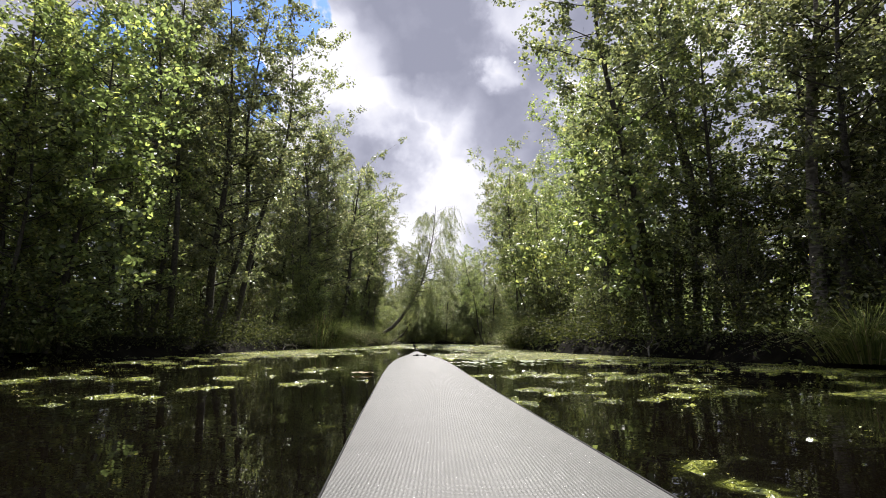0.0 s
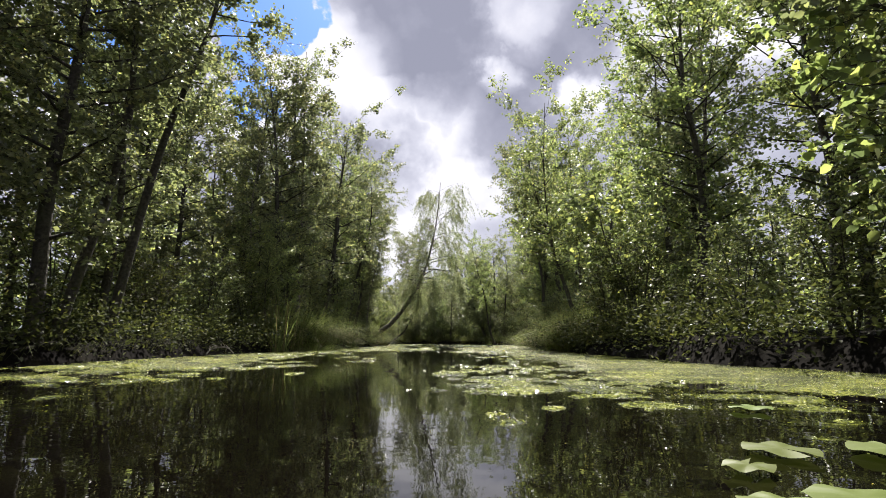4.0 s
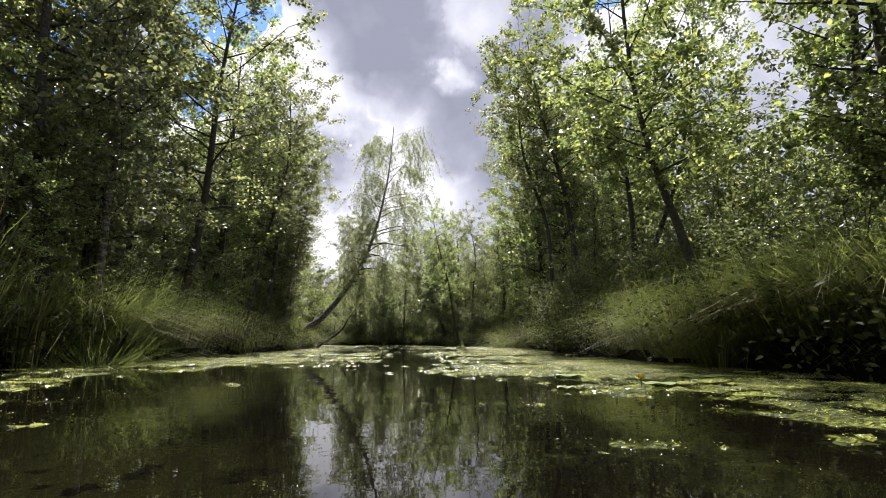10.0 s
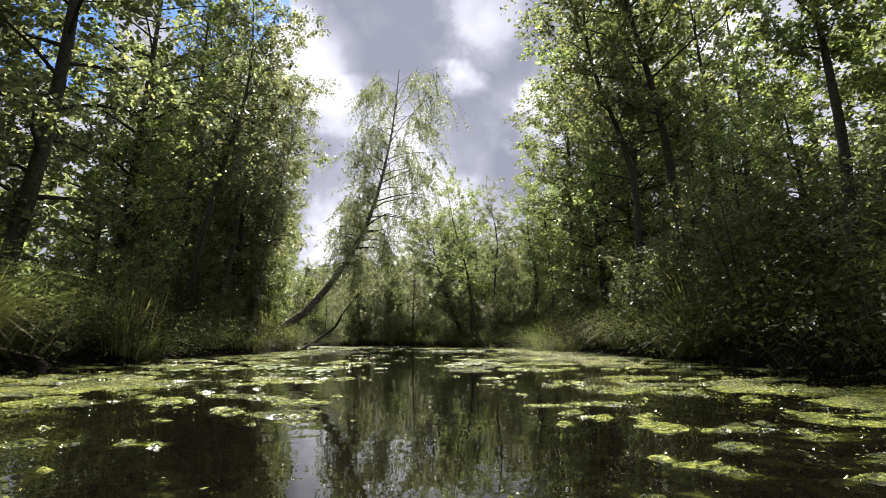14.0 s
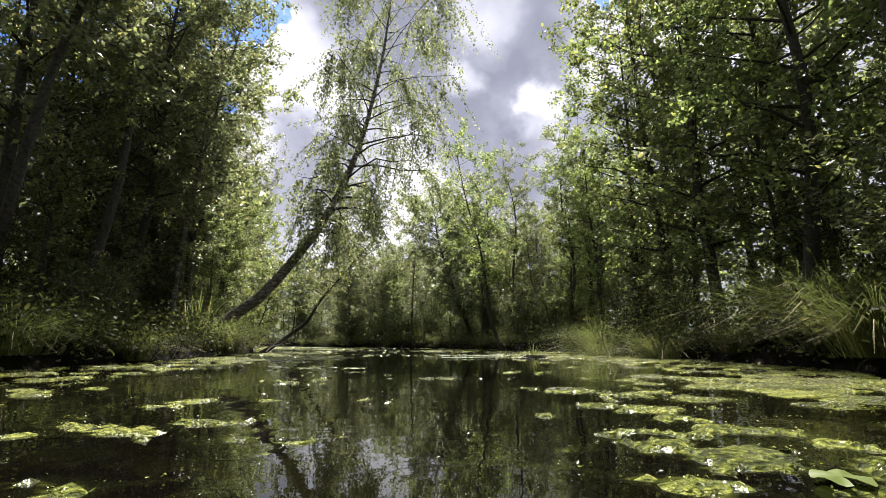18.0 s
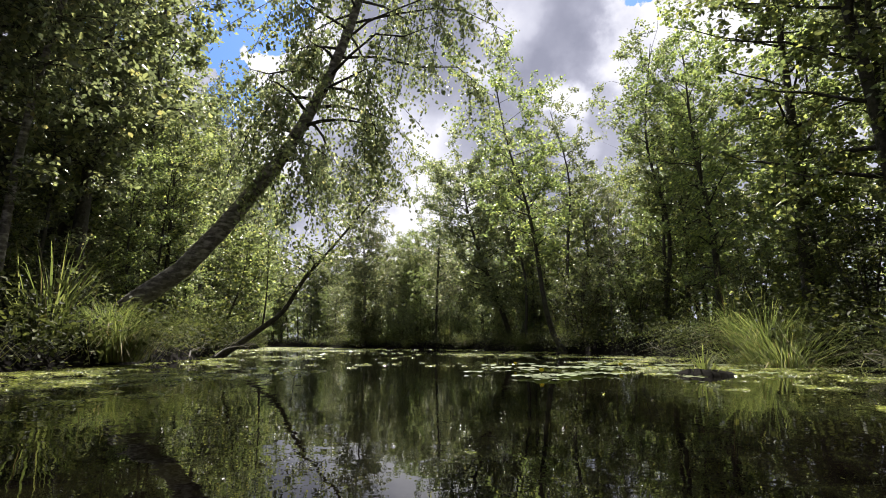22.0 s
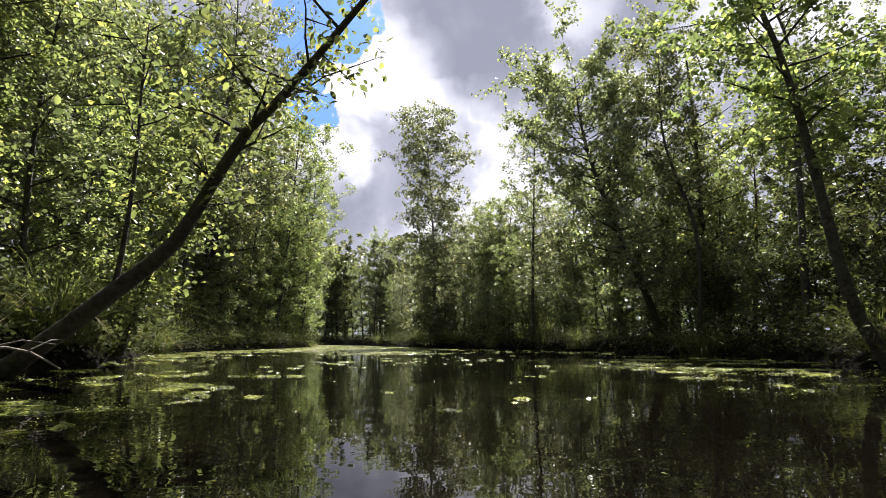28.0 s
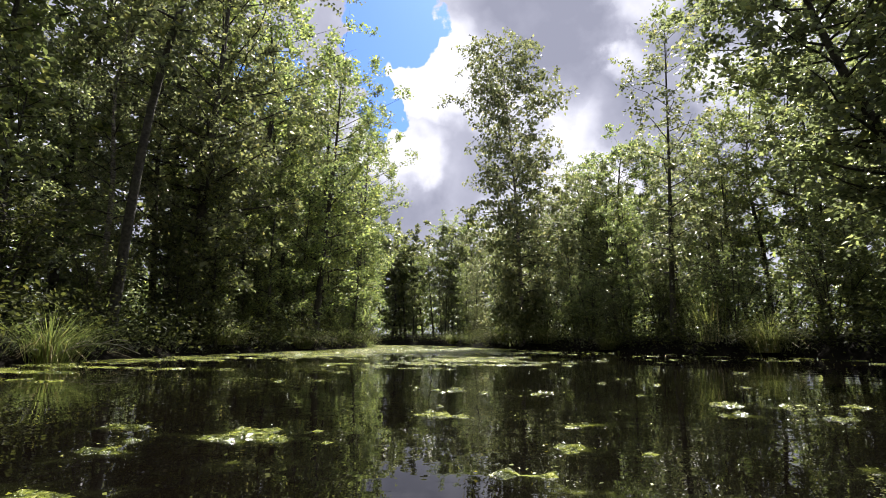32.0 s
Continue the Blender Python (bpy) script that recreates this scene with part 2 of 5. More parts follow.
def water_material():
    """Brown peat water, nearly still."""
    m, n, l, p = material("peat_water")
    t = noise_node(n, l, 0.35, 3.0)
    r = ramp_node(n, [(0.35, (0.002, 0.0016, 0.001)), (0.7, (0.004, 0.003, 0.002))])
    l.new(t.outputs["Fac"], r.inputs[0])
    sub, sub2 = noise_node(n, l, 1.3, 5.0), noise_node(n, l, 0.25, 2.0)
    both = n.new("ShaderNodeMath"); both.operation = "MULTIPLY"
    l.new(sub.outputs["Fac"], both.inputs[0]); l.new(sub2.outputs["Fac"], both.inputs[1])
    k = ramp_node(n, [(0.27, (0, 0, 0)), (0.4, (1, 1, 1))])
    l.new(both.outputs[0], k.inputs[0])
    mx = n.new("ShaderNodeMix"); mx.data_type = "RGBA"
    l.new(k.outputs[0], mx.inputs["Factor"]); l.new(r.outputs[0], mx.inputs["A"]); mx.inputs["B"].default_value = (0.008, 0.008, 0.003, 1)
    l.new(mx.outputs["Result"], p.inputs["Base Color"])
    p.inputs["Roughness"].default_value, p.inputs["IOR"].default_value = 0.0, 1.333
    w = noise_node(n, l, 2.6, 2.0)
    w2 = noise_node(n, l, 16.0, 2.0)
    a = n.new("ShaderNodeMath"); a.operation = "MULTIPLY_ADD"
    l.new(w2.outputs["Fac"], a.inputs[0]); a.inputs[1].default_value = 0.12; l.new(w.outputs["Fac"], a.inputs[2])
    bump_node(n, l, a.outputs[0], p, 0.045, 0.05)
    return m



def weed_material():
    """Wet algae and weed at the surface, olive below, yellow where it dries."""
    m, n, l, p = material("weed_mat")
    t, t2 = noise_node(n, l, 48.0, 7.0), noise_node(n, l, 2.2, 4.0)
    r = ramp_node(n, [(0.31, (0.012, 0.015, 0.004)), (0.45, (0.06, 0.075, 0.012)), (0.57, (0.21, 0.24, 0.036)), (0.76, (0.43, 0.44, 0.1))])
    a = n.new("ShaderNodeMath"); a.operation = "MULTIPLY_ADD"
    l.new(t2.outputs["Fac"], a.inputs[0]); a.inputs[1].default_value = 0.6
    s = n.new("ShaderNodeMath"); s.operation = "MULTIPLY_ADD"
    l.new(t.outputs["Fac"], s.inputs[0]); s.inputs[1].default_value = 0.75; s.inputs[2].default_value = -0.17
    l.new(s.outputs[0], a.inputs[2]); l.new(a.outputs[0], r.inputs[0]); l.new(r.outputs[0], p.inputs["Base Color"])
    p.inputs["Roughness"].default_value, p.inputs["Specular IOR Level"].default_value = 0.24, 0.45
    bump_node(n, l, t.outputs["Fac"], p, 1.0, 0.06)
    return m


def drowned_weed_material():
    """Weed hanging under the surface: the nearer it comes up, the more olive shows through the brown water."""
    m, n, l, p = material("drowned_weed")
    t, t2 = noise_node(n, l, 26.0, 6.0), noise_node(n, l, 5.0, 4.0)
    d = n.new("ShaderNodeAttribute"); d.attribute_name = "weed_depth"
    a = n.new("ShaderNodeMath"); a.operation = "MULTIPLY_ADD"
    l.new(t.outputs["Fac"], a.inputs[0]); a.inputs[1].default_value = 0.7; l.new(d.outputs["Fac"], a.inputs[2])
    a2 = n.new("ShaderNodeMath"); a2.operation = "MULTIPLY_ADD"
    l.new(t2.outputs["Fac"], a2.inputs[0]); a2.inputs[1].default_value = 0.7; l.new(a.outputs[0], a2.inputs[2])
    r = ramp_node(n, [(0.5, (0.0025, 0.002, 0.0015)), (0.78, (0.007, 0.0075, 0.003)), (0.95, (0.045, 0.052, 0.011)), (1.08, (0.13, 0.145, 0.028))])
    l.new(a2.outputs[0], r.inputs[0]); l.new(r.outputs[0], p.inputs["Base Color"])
    p.inputs["Roughness"].default_value, p.inputs["IOR"].default_value = 0.0, 1.333
    w, w2 = noise_node(n, l, 2.6, 2.0), noise_node(n, l, 16.0, 2.0)
    h = n.new("ShaderNodeMath"); h.operation = "MULTIPLY_ADD"
    l.new(w2.outputs["Fac"], h.inputs[0]); h.inputs[1].default_value = 0.12; l.new(w.outputs["Fac"], h.inputs[2])
    bump_node(n, l, h.outputs[0], p, 0.045, 0.05)
    return m


SOIL, WATER, WEED_MAT, DROWNED_WEED = soil_material(), water_material(), weed_material(), drowned_weed_material()


# ---- mesh helpers ----
def mesh_of(name, verts, faces, mat, smooth=True):
    me = bpy.data.meshes.new(name)
    me.from_pydata([tuple(v) for v in verts], [], faces)
    me.materials.append(mat)
    if smooth:
        me.polygons.foreach_set("use_smooth", [True] * len(me.polygons))
    me.update()
    return me


def quads_mesh(name, corners, mat):
    """One mesh of loose four-cornered blades; corners is N x 4 x 3."""
    count = len(corners)
    me = bpy.data.meshes.new(name)
    me.vertices.add(4 * count); me.loops.add(4 * count); me.polygons.add(count)
    me.vertices.foreach_set("co", corners.reshape(-1).astype(np.float32))
    me.loops.foreach_set("vertex_index", np.arange(4 * count, dtype=np.int32))
    me.polygons.foreach_set("loop_start", np.arange(0, 4 * count, 4, dtype=np.int32))
    me.materials.append(mat)
    me.update(calc_edges=True)
    return me


def tube(points, radii, sides=7):
    """Verts and faces of a tapered round limb along points."""
    verts, faces = [], []
    pts = [Vector(p) for p in points]
    for i, p in enumerate(pts):
        d = (pts[min(i + 1, len(pts) - 1)] - pts[max(i - 1, 0)]).normalized()
        a = d.cross(Vector((0.31, 0.95, 0.05))).normalized()
        b = d.cross(a)
        for k in range(sides):
            t = 2 * math.pi * k / sides
            verts.append(p + (a * math.cos(t) + b * math.sin(t)) * radii[i])
    for i in range(len(pts) - 1):
        for k in range(sides):
            k2 = (k + 1) % sides
            faces.append((i * sides + k, i * sides + k2, (i + 1) * sides + k2, (i + 1) * sides + k))
    top = (len(pts) - 1) * sides
    faces.append(tuple(range(top, top + sides)))
    return verts, faces


def merged(pieces):
    verts, faces = [], []
    for v, f in pieces:
        o = len(verts)
        verts += v
        faces += [tuple(i + o for i in q) for q in f]
    return verts, faces


def along(points, u):
    """The place at share u of a polyline, points evenly counted."""
    f = min(max(u, 0.0), 0.9999) * (len(points) - 1)
    i = int(f)
    return Vector(points[i]).lerp(Vector(points[i + 1]), f - i)


def curve_points(points, count):
    """A smooth line through the points."""
    pts = [Vector(p) for p in points]
    pts = [pts[0] * 2 - pts[1]] + pts + [pts[-1] * 2 - pts[-2]]
    out = []
    for k in range(count):
        f = k / (count - 1) * (len(pts) - 3)
        i = min(int(f), len(pts) - 4)
        t = f - i
        a, b, c, d = pts[i:i + 4]
        out.append(0.5 * ((2 * b) + (c - a) * t + (2 * a - 5 * b + 4 * c - d) * t * t + (3 * b - a - 3 * c + d) * t ** 3))
    return out


def leaf_quads(rng, places, size, slim=0.62, hang=0.35):
    """Kite-shaped folded leaf blades at the places, each turned its own way."""
    count = len(places)
    d = rng.normal(size=(count, 3))
    d[:, 2] = d[:, 2] * 0.6 - hang
    d /= np.linalg.norm(d, axis=1, keepdims=True)
    up = rng.normal(size=(count, 3)) * 0.6 + np.array([0, 0, 0.8])
    s = np.cross(d, up)
    s /= np.linalg.norm(s, axis=1, keepdims=True) + 1e-9
    nrm = np.cross(s, d)
    ln = (size * rng.uniform(0.65, 1.35, (count, 1)))
    w = ln * slim * 0.5
    out = np.empty((count, 4, 3))
    out[:, 0] = places
    out[:, 1] = places + d * ln * 0.45 + s * w + nrm * w * 0.35
    out[:, 2] = places + d * ln
    out[:, 3] = places + d * ln * 0.45 - s * w + nrm * w * 0.35
    return out


def leaves_mesh(rng, places, size, slim, hang, mat, name="crown"):
    """Oval leaf blades folded along the midrib, two faces to a leaf."""
    kite = leaf_quads(rng, places, size, slim, hang)
    base, left, tip, right = (kite[:, i] for i in range(4))
    mid = (left + right) * 0.5
    ahead = (tip - base) * 0.24
    six = np.stack([base, left - ahead * 0.55 + (mid - left) * 0.12, left + ahead + (mid - left) * 0.22, tip, right + ahead + (mid - right) * 0.22, right - ahead * 0.55 + (mid - right) * 0.12], 1)
    n = len(six)
    me = bpy.data.meshes.new(name)
    me.vertices.add(n * 6)
    me.vertices.foreach_set("co", six.reshape(-1).astype(np.float32))
    start = np.arange(n, dtype=np.int32)[:, None] * 6
    loops = np.concatenate([start + np.array([[0, 1, 2, 3]], dtype=np.int32), start + np.array([[0, 3, 4, 5]], dtype=np.int32)], 1).reshape(-1)
    me.loops.add(n * 8)
    me.loops.foreach_set("vertex_index", loops)
    me.polygons.add(n * 2)
    me.polygons.foreach_set("loop_start", np.arange(n * 2, dtype=np.int32) * 4)
    me.materials.append(mat)
    me.update(calc_edges=True)
    return me


def part(name, me, parent, label=""):
    ob = new(name, me)
    ob.parent = parent
    return tagged(ob, label) if label else ob


def grow(rng, trunk, height, limbs, u0, spread, rise, twigs, leaves, twig_len, leaf, mat, bark, girth, drop=0.0, hang=0.35, slim=0.62,
         bare=0.22, one_side=None, top_share=0.25, weep=0.0, loose=0.05, split=False, oval=False):
    """A tree about the origin: tapered trunk, limbs and a crown of separate leaves on twigs. Returns the three meshes."""
    pts = curve_points(trunk, 15)
    rad = [girth * (1 - 0.93 * (i / 14)) * (1.35 if i == 0 else 1.0) + 0.004 for i in range(15)]
    trunk_mesh = mesh_of("trunk", *tube(pts, rad, 8), bark)
    wood, twig_wood, centres, ends = [], [], [], []
    for k in range(limbs):
        u = u0 + (0.98 - u0) * ((k + rng.uniform(0, 1)) / limbs) ** 0.9
        base = along(pts, u)
        az = k * 2.399 + rng.uniform(-0.5, 0.5)
        v = (u - u0) / (1 - u0)
        reach = spread * (top_share + (1 - top_share) * math.sin(math.pi * min(1, 0.25 + 0.75 * (1 - v))) ** 0.8) * rng.uniform(0.55, 1.2)
        out = Vector((math.cos(az), math.sin(az), 0))
        if one_side is not None and out.dot(Vector((*one_side, 0))) < -0.2:
            reach *= 0.55
        lift = rise * (0.6 + 0.8 * v) * rng.uniform(0.6, 1.3)
        line = [base + out * reach * s + Vector((0, 0, reach * (lift * s - drop * s * s * 1.2))) + Vector(rng.normal(size=3) * 0.04 * reach * s)
                for s in (0, 0.25, 0.5, 0.75, 1.0)]
        r = girth * (1 - u) * 0.38 + 0.006
        wood.append(tube(line, [r, r * 0.75, r * 0.55, r * 0.35, r * 0.12], 4))
        for j in range(twigs):
            s = rng.uniform(bare, 1.0)
            start = along(line, s)
            way = Vector(rng.normal(size=3)) + out * 0.5
            way.z = way.z * 0.7 + 0.25 - drop * 2.2 - weep
            way.normalize()
            length = twig_len * rng.uniform(0.5, 1.35)
            end = start + way * length
            if j % 3 == 0:
                twig_wood.append(tube([start, end], [0.007, 0.002], 3))
            centres.append(start); ends.append(end)
    c, e = np.array(centres), np.array(ends)
    c, e = np.repeat(c, leaves, axis=0), np.repeat(e, leaves, axis=0)
    t = rng.uniform(0.1, 1.08, (len(c), 1))
    places = c + (e - c) * t + rng.normal(size=c.shape) * (loose * twig_len + 0.025)
    places[:, 2] = np.maximum(places[:, 2], 0.12)
    crown_mesh = leaves_mesh(rng, places, leaf, slim, hang, mat) if oval else quads_mesh("crown", leaf_quads(rng, places, leaf, slim, hang), mat)
    if split:
        return [trunk_mesh, mesh_of("twig_spray", *merged(twig_wood), TWIG_BARK), crown_mesh] + [mesh_of("branch", *w, TWIG_BARK) for w in wood]
    return trunk_mesh, mesh_of("bough", *merged(wood + twig_wood), TWIG_BARK), crown_mesh


def stand(name, meshes, m, label, category, group):
    root = new(name)
    root.empty_display_size = 0.2
    root.matrix_basis = m
    for part_name, me in zip(("trunk", "bough", "crown") if len(meshes) == 3 else ["trunk", "twig_spray", "crown"] + ["branch"] * (len(meshes) - 3), meshes):
        made = part(part_name, me, root)
        if part_name in ("bough", "twig_spray"):
            tagged(made, kind="stuff")
    return tagged(root, label, category, group)


# ---- the plan: two banks along a straight cut that bends to one side ----
LEFT = [(-40, -5.0), (0, -5.3), (6, -5.2), (10, -4.7), (14, -4.5), (19, -4.4), (26, -4.0), (32, -3.7), (36, -3.9), (39, -4.5), (44, -7.4), (49, -8.3), (53, -8.8), (56, -9.2), (60, -10.2), (66, -12.7), (72, -16.8), (78, -26), (84, -45), (140, -60)]
RIGHT = [(-40, 3.5), (0, 4.0), (5, 3.7), (8, 3.2), (11, 2.5), (15, 2.4), (20, 2.7), (25, 3.2), (30, 4.2), (36, 4.4), (38.5, 4.3), (39.8, 3.4), (41, 3.2), (42.5, 3.6), (44, 3.4), (47.5, 2.7), (50, 1.5), (52.5, 0.0), (56, -3.0), (60, -5.5), (70, -9.8), (74, -13), (78, -19), (84, -34), (90, -58), (140, -59)]


def shore(side, y):
    pts = LEFT if side < 0 else RIGHT
    return float(np.interp(y, [p[0] for p in pts], [p[1] for p in pts]))


def ground_height(x, y):
    inland = max(shore(-1, y) - x, x - shore(1, y))
    inland += 0.22 * noise.noise((x * 0.7, y * 0.7, 3.1)) + 0.1 * noise.noise((x * 2.3, y * 2.3, 1.7))
    if inland < 0:
        return max(-0.9, 0.9 * inland - 0.06)
    return min(0.02 + inland * 0.8, 0.3) + 0.03 * min(inland, 20) + 0.1 * noise.noise((x * 0.9, y * 0.9, 7.7))


def make_ground():
    xs = sorted(set([-3000, -900, -300, -120, -70] + [round(-50 + 1.6 * i, 2) for i in range(16)] + [round(-24 + 0.4 * i, 2) for i in range(95)] + [16, 18, 21, 25, 30, 38, 50, 70, 120, 300, 900, 3000]))
    ys = sorted(set([-3000, -900, -300, -120, -60, -40, -30, -20, -14, -10, -7, -5] + [round(-4 + 0.45 * i, 2) for i in range(178)] + [78, 81, 85, 90, 96, 104, 115, 130, 160, 220, 400, 900, 3000]))
    verts = [(x, y, ground_height(x, y) if abs(x) < 500 and abs(y) < 500 else 1.0) for y in ys for x in xs]
    w = len(xs)
    faces = [(j * w + i, j * w + i + 1, (j + 1) * w + i + 1, (j + 1) * w + i) for j in range(len(ys) - 1) for i in range(w - 1)]
    tagged(new("ground", mesh_of("ground", verts, faces, SOIL)), "dark peaty woodland ground sloping into the water, its colour deepened for shade", "ground", kind="structure")
    g = 60
    verts = [(-60 + 120 * i / g, -45 + 200 * j / g, 0.0) for j in range(g + 1) for i in range(g + 1)]
    faces = [(j * (g + 1) + i, j * (g + 1) + i + 1, (j + 1) * (g + 1) + i + 1, (j + 1) * (g + 1) + i) for j in range(g) for i in range(g)]
    tagged(new("water", mesh_of("water", verts, faces, WATER)), "still dark brown peat water of a narrow channel", "water", kind="structure")


make_ground()


# ---- trees ----
PLANTED = {}


def bent_trunk(rng, h, sway, steps=3):
    out, x, y = [(0, 0, -0.25)], 0.0, 0.0
    for k in range(1, steps + 1):
        x, y = x + rng.uniform(-sway, sway), y + rng.uniform(-sway, sway)
        out.append((x, y, h * 0.97 * k / steps))
    return out


def alder(seed):
    rng = np.random.default_rng(seed)
    return grow(rng, bent_trunk(rng, 8.0, 0.3), 8.0, 42, 0.15, 1.8, 0.5, 4, 62, 0.55, 0.072, ALDER_LEAF if seed < 20 else SHADED_LEAF, DARK_BARK, 0.095, top_share=0.3, slim=0.76, loose=0.07, oval=True)


def pole_alder(seed):
    """A tall alder with a long bare stem and the crown high up."""
    rng = np.random.default_rng(seed)
    return grow(rng, bent_trunk(rng, 8.5, 0.45), 8.5, 30, 0.4, 1.35, 0.6, 4, 50, 0.5, 0.072, SHADED_LEAF, DARK_BARK, 0.07, top_share=0.3, slim=0.74, loose=0.07, oval=True)


def birch(seed):
    rng = np.random.default_rng(seed)
    return grow(rng, bent_trunk(rng, 9.0, 0.25), 9.0, 44, 0.2, 1.45, 0.8, 6, 38, 0.6, 0.058, BIRCH_LEAF, BIRCH_BARK if seed < 20 else DARK_BARK, 0.08, drop=0.28, hang=0.8, slim=0.8, top_share=0.22, weep=0.3, loose=0.07)


def sapling(seed):
    rng = np.random.default_rng(seed)
    return grow(rng, bent_trunk(rng, 5.0, 0.3, 2), 5.0, 30, 0.08, 1.3, 0.55, 4, 54, 0.44, 0.066, ALDER_LEAF if seed < 20 else WILLOW_LEAF if seed < 30 else SHADED_LEAF, DARK_BARK, 0.045, top_share=0.3, slim=0.7, loose=0.065, oval=True)


def inner_tree(seed):
    """A tree of the second row: the same build with fewer, broader sprays."""
    rng = np.random.default_rng(seed)
    mat = (BIRCH_LEAF, ALDER_LEAF, SHADED_LEAF)[seed % 3]
    return grow(rng, bent_trunk(rng, 8.5, 0.3), 8.5, 40, 0.18, 1.6, 0.6, 4, 54, 0.6, 0.09, mat, DARK_BARK, 0.095, drop=0.1, top_share=0.26, slim=0.74)


def back_tree(seed):
    """A tree of the second growth, seen only through the others."""
    rng = np.random.default_rng(seed)
    return grow(rng, bent_trunk(rng, 8.0, 0.4), 8.0, 30, 0.06, 2.1, 0.45, 3, 34, 0.75, 0.22, ALDER_LEAF if seed < 10 else SHADED_LEAF, DARK_BARK, 0.1, top_share=0.35, slim=0.75)


def shrub(seed):
    """Willow bush: several stems from one root, leaves down to the ground."""
    rng = np.random.default_rng(seed)
    stems, crowns, woods = [], [], []
    for k in range(6):
        a = k * 1.05 + rng.uniform(-0.3, 0.3)
        r, h = rng.uniform(0.4, 1.0), rng.uniform(1.4, 2.4)
        trunk = [(0, 0, -0.15), (0.45 * r * math.cos(a), 0.45 * r * math.sin(a), h * 0.55), (r * math.cos(a), r * math.sin(a), h)]
        # the last seed gets the leaf colour darkened for bank shade
        t, w, c = grow(rng, trunk, h, 9, 0.1, 0.8, 0.35, 5, 14, 0.36, 0.08, WILLOW_LEAF if seed < 25 else SHADED_HERB_LEAF, DARK_BARK, 0.02, hang=0.2, slim=0.42, top_share=0.5)
        stems.append(t); woods.append(w); crowns.append(c)
    return joined("stem", stems), joined("bough", woods), joined("crown", crowns)


def joined(name, meshes):
    bm = bmesh.new()
    for me in meshes:
        bm.from_mesh(me)
    out = bpy.data.meshes.new(name)
    bm.to_mesh(out)
    bm.free()
    out.materials.append(meshes[0].materials[0])
    for me in meshes:
        bpy.data.meshes.remove(me)
    return out


KINDS = {
    "alder": (alder, 8.0, (3, 14, 25, 36), "leafy green alder with a thin dark trunk on the bank", "tree"),
    "pole_alder": (pole_alder, 8.5, (41, 42, 43), "tall slim alder with a bare dark trunk and a high crown", "tree"),
    "birch": (birch, 9.0, (7, 18, 29), "slender birch with drooping fine foliage on the bank", "tree"),
    "sapling": (sapling, 5.0, (5, 16, 27, 38), "young bank tree with bright leaves down to the ground", "tree"),
    "inner": (inner_tree, 8.5, (6, 10, 17, 13), "slim leafy tree with a dark trunk inside the wood", "tree"),
    "wood": (back_tree, 8.0, (4, 15, 26), "dense green tree deeper in the bank wood", "tree"),
    "shrub": (shrub, 2.3, (9, 20, 31), "grey-green willow bush hanging over the bank", "shrub"),
}


def plant(kind, x, y, height, turn, variant=0, lean=(0, 0)):
    build, nominal, seeds, label, category = KINDS[kind]
    seed = seeds[variant % len(seeds)]
    s = height / nominal
    m = Matrix.Translation((x, y, ground_height(x, y))) @ Euler((radians(lean[0]), radians(lean[1]), radians(turn))).to_matrix().to_4x4() @ Matrix.Diagonal((s, s, s, 1))
    name = kind if category == "shrub" else kind + "_tree"
    if (kind, seed) not in PLANTED:
        PLANTED[kind, seed] = stand(name, build(seed), m, label, category, "bank " + category + "s")
        PLANTED[kind, seed].rotation_mode = "XYZ"
        return PLANTED[kind, seed]
    source = PLANTED[kind, seed]
    made = copy_thing(source, Matrix.Identity(4))
    made.matrix_basis = m
    return made


def hero(name, world_points, label, seed, girth, limbs, u0, spread, rise, twigs, leaves, twig_len, leaf, mat, bark, **more):
    """A tree of its own, its trunk led along points in the world."""
    base = Vector(world_points[0])
    rng = np.random.default_rng(seed)
    meshes = grow(rng, [Vector(p) - base for p in world_points], 1.0, limbs, u0, spread, rise, twigs, leaves, twig_len, leaf, mat, bark, girth, split=True, **more)
    return stand(name, meshes, Matrix.Translation(base), label, "tree", "")


hero("leaning_birch", [(-4.75, 34.8, 0.0), (-4.15, 34.75, 0.65), (-3.3, 34.7, 1.27), (-2.6, 34.7, 2.15), (-2.13, 34.7, 2.8), (-1.6, 34.7, 3.85), (-1.2, 34.7, 5.0), (-0.9, 34.65, 6.3), (-0.66, 34.6, 7.7), (-0.5, 34.6, 9.6)],
     "old birch leaning far over the water with pale scarred bark", 51, 0.15, 56, 0.42, 2.4, 0.5, 13, 56, 1.15, 0.052, BIRCH_LEAF, BIRCH_BARK, drop=0.3, hang=1.2, slim=0.7, top_share=0.25, weep=2.6, loose=0.012, bare=0.45, one_side=(1, -0.2), oval=True)
hero("leaning_alder", [(-4.05, 37.65, -0.05), (-3.55, 37.6, 0.26), (-3.11, 37.6, 0.59), (-2.82, 37.6, 0.82), (-2.67, 37.6, 1.05), (-2.39, 37.6, 1.55), (-2.14, 37.6, 1.81), (-1.68, 37.6, 2.39), (-1.2, 37.55, 2.95), (-0.7, 37.5, 3.6)],
     "dark bare trunk slanting over the water with few leaves", 52, 0.062, 22, 0.42, 0.6, 0.9, 6, 14, 0.35, 0.056, ALDER_LEAF, DARK_BARK, oval=True)
